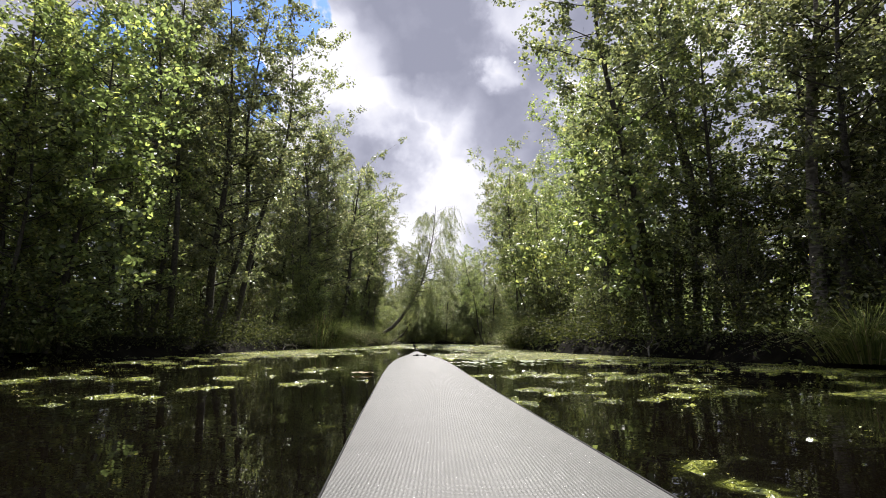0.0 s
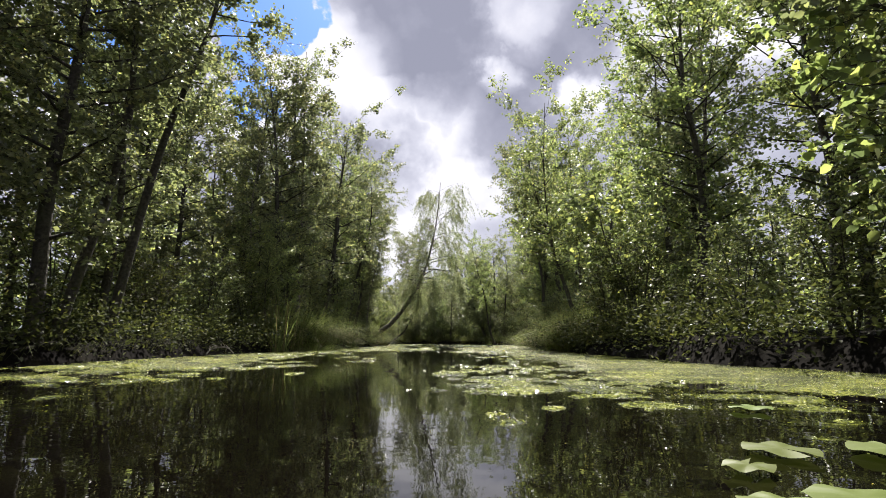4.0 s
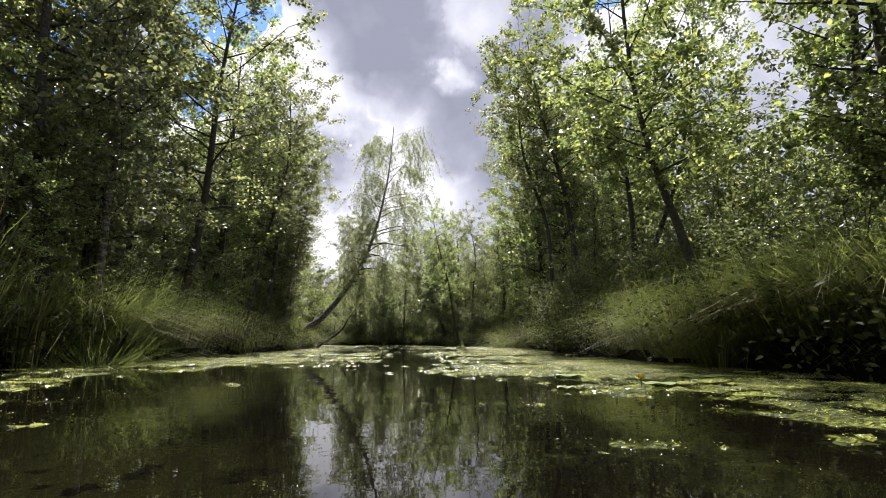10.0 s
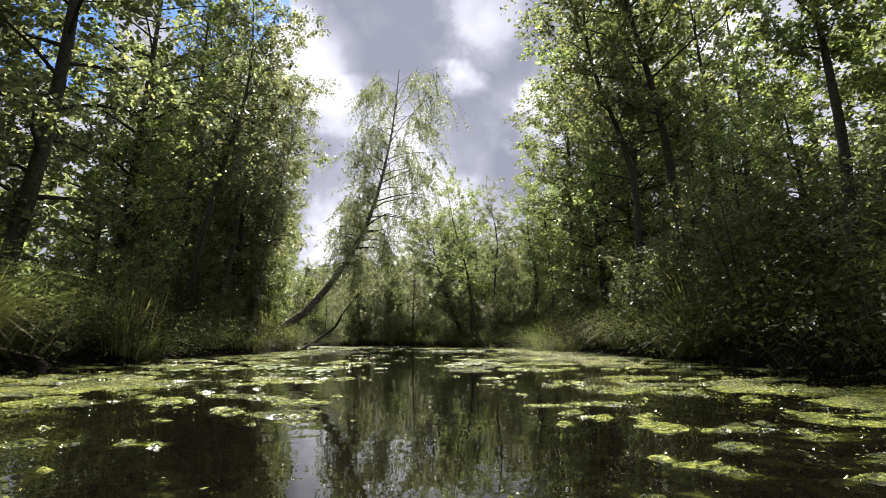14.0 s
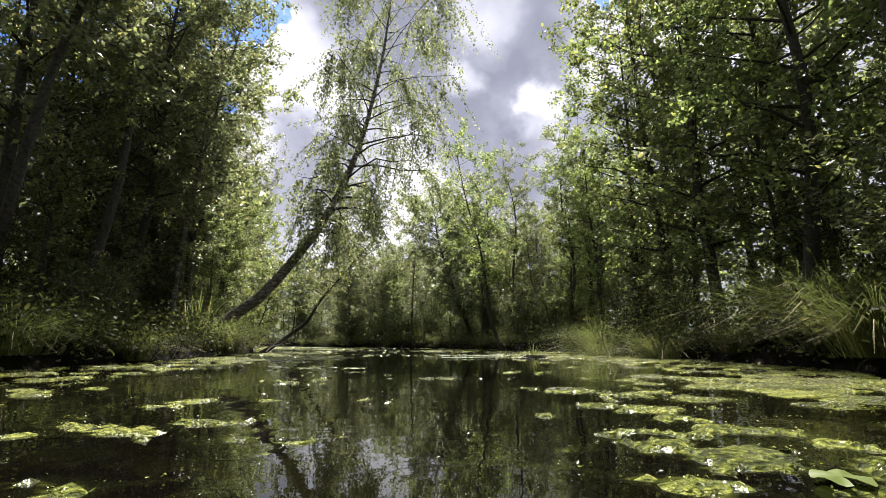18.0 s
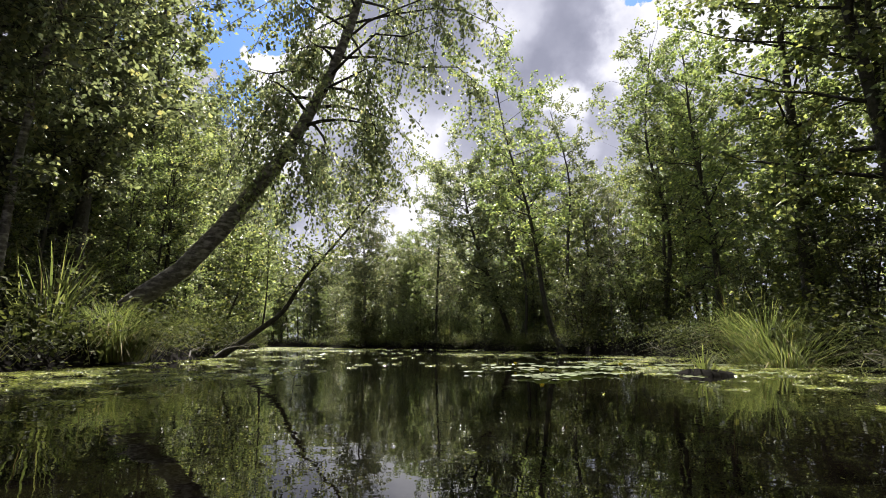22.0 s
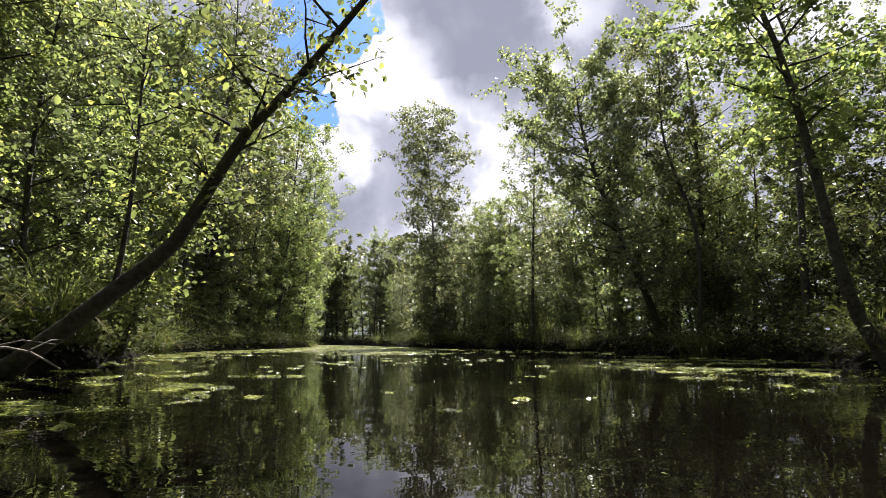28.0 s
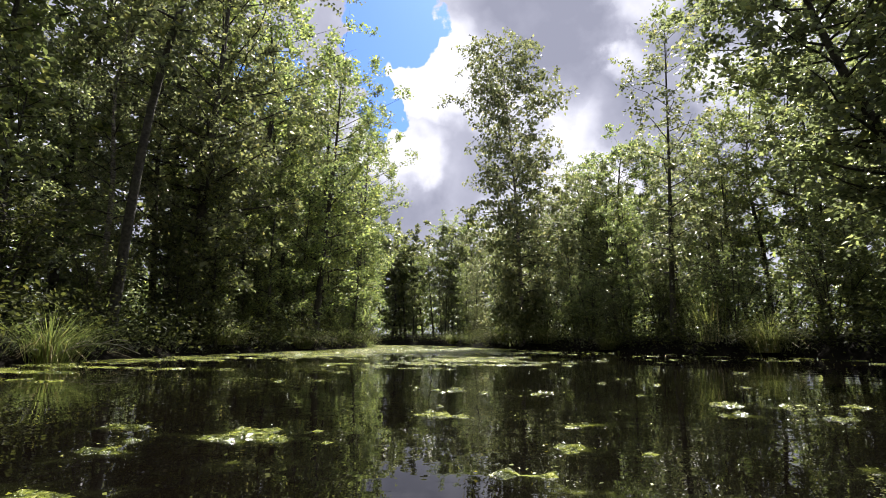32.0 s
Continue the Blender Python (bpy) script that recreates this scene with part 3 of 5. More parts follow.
hero("alder_shoot", [(-3.17, 37.62, 0.6), (-3.14, 37.62, 0.98), (-3.13, 37.62, 1.44), (-3.15, 37.62, 1.96), (-3.15, 37.62, 2.42)],
     "upright young alder shoot growing beside the leaning trunk", 71, 0.014, 9, 0.3, 0.35, 0.7, 4, 10, 0.25, 0.055, ALDER_LEAF, DARK_BARK, oval=True)
hero("tall_birch", [(-3.6, 57.2, 0.1), (-3.6, 57.0, 3.0), (-3.75, 56.8, 6.5), (-4.1, 56.6, 10.8)],
     "tall narrow birch with hanging twigs at the bend", 53, 0.09, 80, 0.05, 1.75, 0.5, 11, 27, 0.75, 0.12, BIRCH_LEAF, BIRCH_BARK, drop=0.3, hang=0.8, top_share=0.12)
hero("forked_alder", [(4.3, 22.95, 0.1), (4.45, 22.9, 1.1), (4.75, 22.9, 1.95), (5.1, 22.9, 2.75), (5.55, 22.85, 4.0), (6.0, 22.8, 6.2), (6.1, 22.8, 8.0)],
     "alder stem slanting away from the water, sparse crown", 54, 0.085, 34, 0.5, 1.7, 0.6, 8, 44, 0.5, 0.07, ALDER_LEAF, DARK_BARK)
hero("bright_alder", [(-4.95, 40.0, 0.1), (-4.75, 39.95, 0.7), (-4.5, 39.9, 1.4), (-4.35, 39.85, 2.1), (-4.25, 39.8, 2.9)],
     "young alder with bright sunlit leaves reaching over the water", 72, 0.032, 30, 0.12, 0.85, 0.3, 7, 18, 0.4, 0.066, ALDER_LEAF, DARK_BARK, slim=0.8, oval=True, top_share=0.4)
hero("sunlit_alder", [(-5.35, 7.0, 0.1), (-5.15, 6.9, 1.0), (-4.9, 6.8, 2.2), (-4.75, 6.75, 3.4), (-4.7, 6.7, 4.8)],
     "young alder with sunlit leaves hanging low over the bank", 73, 0.04, 46, 0.1, 1.15, 0.3, 7, 20, 0.42, 0.075, ALDER_LEAF, DARK_BARK, slim=0.78, oval=True, top_share=0.4)
hero("straight_alder", [(4.35, 23.15, 0.1), (4.5, 23.1, 2.05), (4.46, 23.1, 3.4), (4.37, 23.1, 4.8), (4.3, 23.1, 8.2)],
     "thin dark alder stem with a high sparse crown", 55, 0.07, 32, 0.5, 1.4, 0.6, 8, 44, 0.48, 0.07, ALDER_LEAF, DARK_BARK)
hero("slanting_alder", [(3.5, 18.9, 0.2), (3.15, 18.9, 1.05), (3.0, 18.9, 1.6), (2.83, 18.9, 2.1), (2.67, 18.9, 2.76), (2.55, 18.9, 3.6), (2.5, 18.9, 5.2), (2.6, 18.9, 7.0)],
     "slender alder slanting over the sedge towards the water", 56, 0.065, 30, 0.45, 1.5, 0.6, 8, 46, 0.48, 0.07, ALDER_LEAF, DARK_BARK)
hero("overhanging_alder", [(4.75, 26.6, 0.1), (4.5, 26.5, 2.45), (4.3, 26.4, 4.0), (3.95, 26.2, 5.2), (3.5, 26.0, 6.7), (3.2, 25.9, 8.6)],
     "tall alder whose crown reaches out over the water", 57, 0.1, 42, 0.36, 2.1, 0.35, 7, 42, 0.5, 0.07, ALDER_LEAF, DARK_BARK, one_side=(-1, -0.3), slim=0.72, oval=True)
hero("pale_birch", [(4.75, 6.5, 0.1), (4.8, 6.4, 2.2), (4.95, 6.3, 4.0), (5.12, 6.3, 4.9), (5.2, 6.3, 9.2)],
     "birch with pale trunk standing behind the bank bushes", 58, 0.09, 30, 0.35, 1.3, 0.6, 6, 22, 0.55, 0.085, BIRCH_LEAF, BIRCH_BARK, drop=0.2)
hero("bank_birch", [(5.0, 15.8, 0.1), (5.1, 15.7, 2.15), (5.3, 15.7, 3.9), (5.45, 15.7, 5.5), (5.5, 15.7, 9.0)],
     "birch with greyish trunk above the bright bank growth", 59, 0.09, 36, 0.3, 1.8, 0.7, 7, 24, 0.6, 0.085, BIRCH_LEAF, BIRCH_BARK, drop=0.2)
hero("corner_alder", [(3.25, 40.5, 0.0), (2.95, 40.5, 0.6), (2.75, 40.4, 1.45), (2.6, 40.4, 2.7), (2.4, 40.4, 3.8), (1.95, 40.4, 5.4), (1.6, 40.3, 7.4)],
     "alder with a dark slanting trunk at the bend", 60, 0.075, 34, 0.45, 1.6, 0.4, 7, 40, 0.5, 0.07, ALDER_LEAF, DARK_BARK, slim=0.72, oval=True)
hero("bent_alder", [(3.3, 47.9, 0.1), (2.9, 47.7, 1.2), (2.4, 47.5, 2.45), (1.8, 47.5, 4.2), (1.44, 47.5, 5.7), (1.3, 47.5, 7.2)],
     "broad alder bending over the bank at the bend", 61, 0.11, 84, 0.26, 2.1, 0.4, 8, 46, 0.6, 0.088, SHADED_LEAF, DARK_BARK, slim=0.72)
hero("slim_birch", [(0.35, 52.9, 0.1), (0.4, 52.6, 2.5), (0.5, 52.5, 5.0), (0.62, 52.5, 8.2)],
     "slim straight birch with short side twigs", 62, 0.07, 36, 0.2, 1.1, 0.6, 6, 22, 0.5, 0.09, BIRCH_LEAF, DARK_BARK, drop=0.1)
hero("fine_birch", [(-5.0, 21.6, 0.1), (-4.95, 21.5, 3.0), (-5.0, 21.5, 6.0), (-5.1, 21.5, 10.2)],
     "slim tall birch standing above the other bank trees", 63, 0.07, 44, 0.3, 1.1, 0.7, 7, 24, 0.55, 0.08, BIRCH_LEAF, BIRCH_BARK, drop=0.3, hang=0.8)
hero("thin_birch", [(-4.6, 33.3, 0.1), (-4.35, 33.1, 2.6), (-3.9, 33.0, 5.0), (-3.3, 32.9, 7.9)],
     "thin birch standing near the leaning one", 64, 0.05, 44, 0.35, 0.9, 0.7, 7, 34, 0.5, 0.062, BIRCH_LEAF, BIRCH_BARK, drop=0.3, hang=0.8)
hero("broad_birch", [(-5.2, 29.8, 0.1), (-5.1, 29.6, 3.0), (-5.0, 29.5, 6.0), (-4.9, 29.5, 9.6)],
     "broad birch with a sparse rounded crown", 65, 0.09, 44, 0.3, 1.7, 0.6, 8, 17, 0.6, 0.085, SHADED_LEAF, DARK_BARK, drop=0.25, hang=0.7)
hero("dark_alder", [(-8.9, 48.2, 0.1), (-8.8, 48.0, 3.0), (-8.65, 48.0, 5.5), (-8.5, 48.0, 10.2)],
     "big dark alder with a full crown at the bend", 66, 0.13, 76, 0.06, 2.3, 0.4, 8, 46, 0.6, 0.08, SHADED_LEAF, DARK_BARK, slim=0.72)
hero("arching_alder", [(3.8, 9.0, 0.1), (3.5, 8.8, 2.2), (3.1, 8.6, 4.2), (2.8, 8.5, 6.2), (2.8, 8.4, 8.6)],
     "alder arching out over the channel", 67, 0.08, 44, 0.2, 1.5, 0.4, 7, 42, 0.5, 0.07, SHADED_LEAF, DARK_BARK, slim=0.72, oval=True)
hero("big_leaved_sapling", [(3.5, 14.9, 0.2), (3.2, 14.7, 1.0), (2.75, 14.5, 1.9), (2.5, 14.4, 3.0)],
     "young alder with large bright leaves reaching over the sedge", 69, 0.03, 20, 0.25, 0.8, 0.35, 6, 12, 0.4, 0.1, ALDER_LEAF, DARK_BARK, slim=0.8, oval=True)
hero("bright_sapling", [(3.6, 8.8, 0.2), (3.4, 8.7, 1.2), (3.1, 8.6, 2.3), (2.95, 8.5, 3.8)],
     "young alder with bright leaves leaning out from the bank", 70, 0.03, 22, 0.25, 0.9, 0.35, 6, 14, 0.4, 0.095, ALDER_LEAF, DARK_BARK, slim=0.8, oval=True)
hero("twin_alder", [(-5.1, 11.2, 0.1), (-5.0, 11.0, 2.1), (-4.86, 11.0, 3.8), (-4.9, 11.0, 6.1), (-5.1, 11.0, 8.6)],
     "tall alder with several dark stems at the water", 68, 0.09, 46, 0.15, 1.6, 0.5, 7, 42, 0.5, 0.07, SHADED_LEAF, DARK_BARK, slim=0.72)

# front rows and the wood behind them
rng = np.random.default_rng(2024)


# stretches that read as sunlit: their trees get the lighter leaf copy
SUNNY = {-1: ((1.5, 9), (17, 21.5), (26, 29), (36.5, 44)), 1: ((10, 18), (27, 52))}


# stretches that read as shaded: shade comes from the darker leaf copy
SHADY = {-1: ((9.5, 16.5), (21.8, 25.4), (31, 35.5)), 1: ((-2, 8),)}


def bank_row(side, y0, y1, step, inland, spread, heights, kinds, skip=()):
    y = y0
    k = 0
    while y < y1:
        yy = y + rng.uniform(-0.35, 0.35) * step
        x = shore(side, yy) + side * (inland + rng.uniform(-spread, spread))
        kind = kinds[int(rng.integers(len(kinds)))]
        h = float(np.interp(yy, [p[0] for p in heights], [p[1] for p in heights])) * rng.uniform(0.86, 1.12)
        if kind == "sapling":
            h *= 0.68
        if not any(a <= yy <= b for a, b in skip):
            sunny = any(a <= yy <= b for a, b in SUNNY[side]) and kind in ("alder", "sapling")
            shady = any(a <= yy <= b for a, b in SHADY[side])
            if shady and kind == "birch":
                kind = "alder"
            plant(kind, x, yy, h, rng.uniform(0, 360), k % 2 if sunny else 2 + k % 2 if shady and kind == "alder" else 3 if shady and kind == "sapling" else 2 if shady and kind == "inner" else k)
        k += 1
        y += step


TALL_LEFT = [(-4, 10), (2, 8.5), (4, 5.4), (8.6, 5.2), (10.4, 7.8), (13, 8.4), (17, 8.8), (22, 8.8), (25, 8.6), (26.5, 7.6), (29, 7.4), (31.5, 8.2), (34, 8), (40, 7.6), (46, 9.5), (54, 9), (70, 7)]
TALL_RIGHT = [(-4, 10), (8, 8.2), (14, 7.8), (20, 8.0), (27, 8.2), (33, 8), (37, 6.6), (41, 6.2), (47, 5.6), (51, 4.8), (58, 5.0), (70, 6.5)]
MIXED = ("alder", "sapling", "birch", "sapling", "alder")
for a, b, kinds in ((-1.5, 52, MIXED), (53, 76, ("inner",))):
    bank_row(-1, a, b, 2.0, 1.3, 0.5, [(y, h * 0.68) for y, h in TALL_LEFT], kinds)
    bank_row(1, a, b, 2.0, 1.5, 0.5, [(y, h * 0.68) for y, h in TALL_RIGHT], kinds, skip=((11.6, 13.0), (14.2, 26.5)))
bank_row(-1, -2.5, 76, 1.8, 3.2, 0.7, TALL_LEFT, ("inner",), skip=((26.2, 30.6),))
bank_row(1, -2.5, 76, 1.9, 3.4, 0.7, TALL_RIGHT, ("inner",), skip=((12.6, 14.8), (19, 26.5)))
for x, y, h, k in [(4.9, 29.3, 8.8, 0), (5.2, 31.4, 9.0, 1), (5.3, 33.3, 8.4, 1), (6.2, 30.4, 9.2, 2), (5.6, 35.4, 8.4, 0), (5.8, 39.6, 6.5, 0), (6.5, 41.0, 5.8, 1), (5.4, 37.4, 6.2, 1), (4.7, 15.4, 8.8, 0), (5.6, 18.2, 8.4, 0), (3.8, 46.6, 7.6, 0), (-5.4, 6.3, 5.0, 0), (-5.7, 7.4, 4.8, 1), (-5.9, 2.4, 7.2, 0), (-5.5, 4.2, 5.6, 1), (-4.9, 24.2, 8.8, 2), (-5.2, 27.0, 8.4, 1), (-5.3, 32.9, 8.2, 2), (-5.6, 9.6, 6.6, 0), (-5.0, 20.6, 9.0, 2), (-5.4, 22.2, 9.2, 3), (-5.2, 34.2, 8.4, 2), (-5.8, 35.8, 8.4, 3), (-6.5, 33.4, 9.0, 2), (-6.6, 36.8, 8.4, 3)]:
    plant("alder", x, y, h, rng.uniform(0, 360), k)
# tall trees added only to throw shade on the left bank before them
for x, y, h in [(-5.0, 35.0, 9.5), (-6.2, 38.0, 8.8)]:
    plant("inner", x, y, h, 97 * y % 360, 2)
for x, y, h, k, lean in [(-5.2, 11.6, 8.4, 0, (2, 3)), (-5.1, 12.5, 8.6, 1, (-3, 4)), (-5.4, 10.2, 7.8, 2, (3, 2)), (-4.9, 29.2, 8.8, 1, (2, 5)), (-4.9, 30.8, 8.8, 0, (3, 1)), (3.9, 27.2, 8.6, 2, (2, -4)), (4.8, 9.9, 8.6, 0, (3, -2)),
                         (4.15, 43.6, 8.0, 1, (0, -2)), (3.35, 46.0, 6.8, 2, (2, -3)), (3.8, 49.2, 7.2, 0, (0, -3)), (5.0, 39.1, 7.0, 2, (2, 2)), (5.6, 33.9, 8.4, 1, (0, -3)), (-8.1, 45.6, 9.4, 1, (2, 3))]:
    plant("pole_alder", x, y, h, 0, k, lean)
for x, y, h in [(5.6, 45.0, 6.6), (6.6, 43.8, 7.0), (5.0, 47.2, 6.2), (6.3, 46.6, 6.8), (4.4, 49.2, 6.2), (5.7, 49.4, 6.6), (3.3, 51.2, 6.0), (4.6, 52.2, 6.4), (2.2, 53.6, 5.8), (3.5, 54.6, 6.2), (0.9, 55.6, 6.0), (2.3, 56.6, 6.2), (-0.6, 58.0, 6.0), (1.0, 59.2, 6.4), (7.6, 41.6, 7.4), (7.8, 45.2, 7.4)]:
    if int(x * 10) % 2:
        plant("sapling", x, y, h * 0.62, rng.uniform(0, 360), int(y))
    else:
        plant("inner", x, y, h * 0.78, rng.uniform(0, 360), int(y) % 2)
for x, y, h in [(4.3, 44.6, 1.8), (3.8, 46.4, 2.0), (3.2, 48.2, 1.8), (2.4, 50.0, 1.7), (1.4, 51.8, 1.8), (0.2, 53.8, 2.0), (-1.4, 55.6, 1.8), (-2.8, 57.2, 2.0), (4.9, 42.6, 1.9), (5.2, 40.4, 2.0)]:
    plant("shrub", x, y, h, rng.uniform(0, 360), int(y) % 2)
# bushes in the shade-darkened leaf, added to close bright low gaps
for x, y, h in [(5.6, 4.6, 2.6), (6.2, 6.0, 3.0), (5.4, 7.2, 2.4), (6.6, 7.8, 3.2), (5.2, 9.0, 2.6), (6.4, 9.8, 3.0), (7.6, 6.6, 3.4), (7.8, 9.0, 3.4), (5.4, 43.4, 2.4), (6.4, 42.4, 2.8), (5.2, 45.6, 2.4), (4.4, 47.6, 2.2), (7.2, 44.2, 3.0)]:
    plant("shrub", x, y, h, 83 * y % 360, 2)
# extra row added out of sight behind the end bank to shade its trees
for k in range(5, 18):
    plant("inner", 8.2 - 0.62 * k + rng.uniform(-0.5, 0.5), 45.0 + 1.02 * k + rng.uniform(-0.5, 0.5), rng.uniform(6.0, 7.0), rng.uniform(0, 360), 2 + k % 2)
for k in range(14):
    plant("inner", -18 + 0.9 * k + rng.uniform(-0.6, 0.6), 80 - 0.3 * k + rng.uniform(-2, 2), rng.uniform(6, 8.5), rng.uniform(0, 360), k)
for x, y, h in [(5.0, 20.8, 2.8), (5.6, 21.8, 3.4), (4.4, 24.6, 3.0), (5.6, 25.0, 4.2), (5.2, 18.6, 2.8), (6.6, 19.6, 5.5), (7.2, 23.8, 6.0)]:
    plant("sapling", x, y, h, rng.uniform(0, 360), int(y) % 2)
for x, y, h in [(4.6, 19.8, 1.8), (5.2, 20.2, 2.2), (5.6, 22.6, 2.4), (4.9, 23.8, 1.9), (5.4, 24.6, 2.3), (5.9, 26.2, 2.4), (5.0, 27.4, 2.0), (5.9, 18.2, 2.4), (4.3, 22.3, 1.3), (4.7, 22.0, 1.5), (4.6, 16.4, 1.6), (4.3, 15.6, 1.5), (3.6, 26.0, 1.3), (3.9, 26.6, 1.5), (3.8, 25.4, 1.2), (4.3, 26.0, 1.8)]:
    plant("shrub", x, y, h, rng.uniform(0, 360), 0)
for x, y, h in [(-4.7, 18.0, 2.4), (-4.6, 19.0, 2.2), (-4.9, 20.0, 2.8), (-5.2, 18.6, 3.2), (-5.3, 7.2, 3.0), (-5.5, 8.2, 3.6), (-5.4, 6.2, 3.4)]:
    plant("sapling", x, y, h, rng.uniform(0, 360), int(y) % 2)
for x, y, h, k in [(-9.4, 51.2, 9.6, 0), (-9.3, 53.6, 9.0, 1), (-10.0, 55.6, 9.4, 0), (-10.2, 58.2, 8.6, 1), (-11.0, 61.0, 8.4, 0), (-12.2, 64.0, 8.0, 1)]:
    plant("alder", x, y, h, rng.uniform(0, 360), k)
for x, y, h in [(-8.7, 50.4, 4.2), (-9.0, 52.4, 4.6), (-9.2, 54.6, 4.0), (-9.6, 56.8, 4.4), (-10.4, 59.6, 4.2), (-8.4, 48.2, 3.6)]:
    plant("sapling", x, y, h, rng.uniform(0, 360), int(y) % 2)
for x, y, h in [(-5.2, 37.6, 3.6), (-5.6, 39.4, 4.2), (-6.8, 41.0, 5.0), (-5.9, 40.6, 3.0), (-7.6, 42.8, 5.6), (-4.8, 36.2, 3.0)]:
    plant("sapling", x, y, h, rng.uniform(0, 360), int(y))
for k in range(34):
    plant("wood", -40 + 1.3 * k + rng.uniform(-1, 1), 86 - 0.35 * k + rng.uniform(-3, 3), rng.uniform(6.5, 9), rng.uniform(0, 360), k)
CLEARING = [(-4, 10), (8, 8.2), (11, 7.4), (13, 6.0), (16, 4.4), (18.5, 4.4), (26, 4.2), (28.5, 8.2), (33, 8), (37, 6.6), (46, 6.0), (50, 4.8), (58, 5.0), (70, 6.5)]
for side, tall in ((-1, TALL_LEFT), (1, CLEARING)):
    bank_row(side, -6, 78, 3.0, 5.8, 0.9, [(a, h * 0.95) for a, h in tall], ("wood",))
    bank_row(side, -8, 80, 3.8, 9.5, 1.5, [(a, h * 0.95) for a, h in tall], ("wood",))
for side in (-1, 1):
    y = 0.0
    k = 0
    while y < 68:
        x = shore(side, y) + side * rng.uniform(0.55, 1.5)
        plant("shrub", x, y, rng.uniform(1.0, 1.9), rng.uniform(0, 360), k % 2 if side > 0 and 14 < y < 27 else k)
        k += 1
        y += rng.uniform(1.1, 2.2)


def far_wood():
    """Leafy thicket behind the bank trees, too far in to tell apart."""
    r = np.random.default_rng(77)
    spots = []
    for side in (-1, 1):
        for k in range(700):
            y = r.uniform(-15, 95)
            d = 9 + abs(r.normal()) * 7
            spots.append((shore(side, y) + side * d, y, r.uniform(0.3, 5.5)))
    for k in range(620):
        y = r.uniform(80, 100)
        spots.append((r.uniform(-48, 12), y, r.uniform(0.3, 5.5)))
    low = []
    for side in (-1, 1):
        for k in range(420):
            y = r.uniform(-4, 80)
            d = r.uniform(3.0, 8.5)
            low.append((shore(side, y) + side * d, y, r.uniform(0.6, 1.7)))
    c = np.repeat(np.array(spots), 36, axis=0)
    places = c + r.normal(size=c.shape) * np.array([0.8, 0.8, 0.6])
    places[:, 2] = np.maximum(places[:, 2], 0.4)
    tagged(new("thicket", quads_mesh("thicket", leaf_quads(r, places, 0.3, 0.75), ALDER_LEAF)), "dense green thicket deeper in the wood", "thicket", kind="stuff")
    c = np.repeat(np.array(low), 100, axis=0)
    places = c + r.normal(size=c.shape) * np.array([0.7, 0.7, 0.5])
    places[:, 2] = np.maximum(places[:, 2], 0.4)
    tagged(new("understorey", quads_mesh("understorey", leaf_quads(r, places, 0.13, 0.7), ALDER_LEAF)), "green saplings and brambles under the trees", "understorey", kind="stuff")


far_wood()


# ---- sedge and grass tussocks ----
def blades(rng, count, spread, length, lean, mat, name, width=0.008):
    quads = []
    for k in range(count):
        a = rng.uniform(0, 2 * math.pi)
        out = np.array([math.cos(a), math.sin(a), 0])
        side = np.array([-out[1], out[0], 0]) * width * rng.uniform(0.6, 1.4)
        p = out * abs(rng.normal()) * spread + np.array([0, 0, -0.05])
        ln, bend = length * rng.uniform(0.55, 1.15), lean * rng.uniform(0.3, 1.3)
        line = [p + out * ln * bend * s * s + np.array([0, 0, ln * (s - 0.45 * bend * s ** 3)]) for s in (0, 0.4, 0.75, 1.0)]
        w = (1.0, 0.9, 0.6, 0.05)
        for i in range(3):
            quads.append([line[i] - side * w[i], line[i] + side * w[i], line[i + 1] + side * w[i + 1], line[i + 1] - side * w[i + 1]])
    return quads_mesh(name, np.array(quads), mat)


def tussock(seed):
    r = np.random.default_rng(seed)
    root = new("sedge_tussock")
    tagged(part("sward", blades(r, 820, 0.2, 1.0, 1.4, GRASS_BLADE, "sward", 0.003), root), kind="stuff")
    tagged(part("thatch", blades(r, 90, 0.2, 0.8, 1.7, DRY_BLADE, "thatch", 0.004), root, "bleached dead blades"), kind="stuff")
    return tagged(root, "arching green sedge tussock on the water's edge", "grass tussock", "sedge tussocks")


TUSSOCKS = []


def put_tussock(x, y, s, turn, z=None):
    m = Matrix.Translation((x, y, ground_height(x, y) if z is None else z)) @ Matrix.Rotation(radians(turn), 4, "Z") @ Matrix.Diagonal((s, s, s, 1))
    if len(TUSSOCKS) < 3:
        TUSSOCKS.append(tussock(60 + len(TUSSOCKS)))
        TUSSOCKS[-1].matrix_basis = m
        return
    made = copy_thing(TUSSOCKS[int(rng.integers(3))], Matrix.Identity(4))
    made.matrix_basis = m


for side in (-1, 1):
    y = 1.0
    while y < 66:
        if not (side == 1 and 6 < y < 14.2) and not (side == -1 and 9 < y < 17.5):
            put_tussock(shore(side, y) + side * rng.uniform(0.0, 0.4), y, rng.uniform(0.5, 0.95), rng.uniform(0, 360))
        y += rng.uniform(2.0, 5.0)
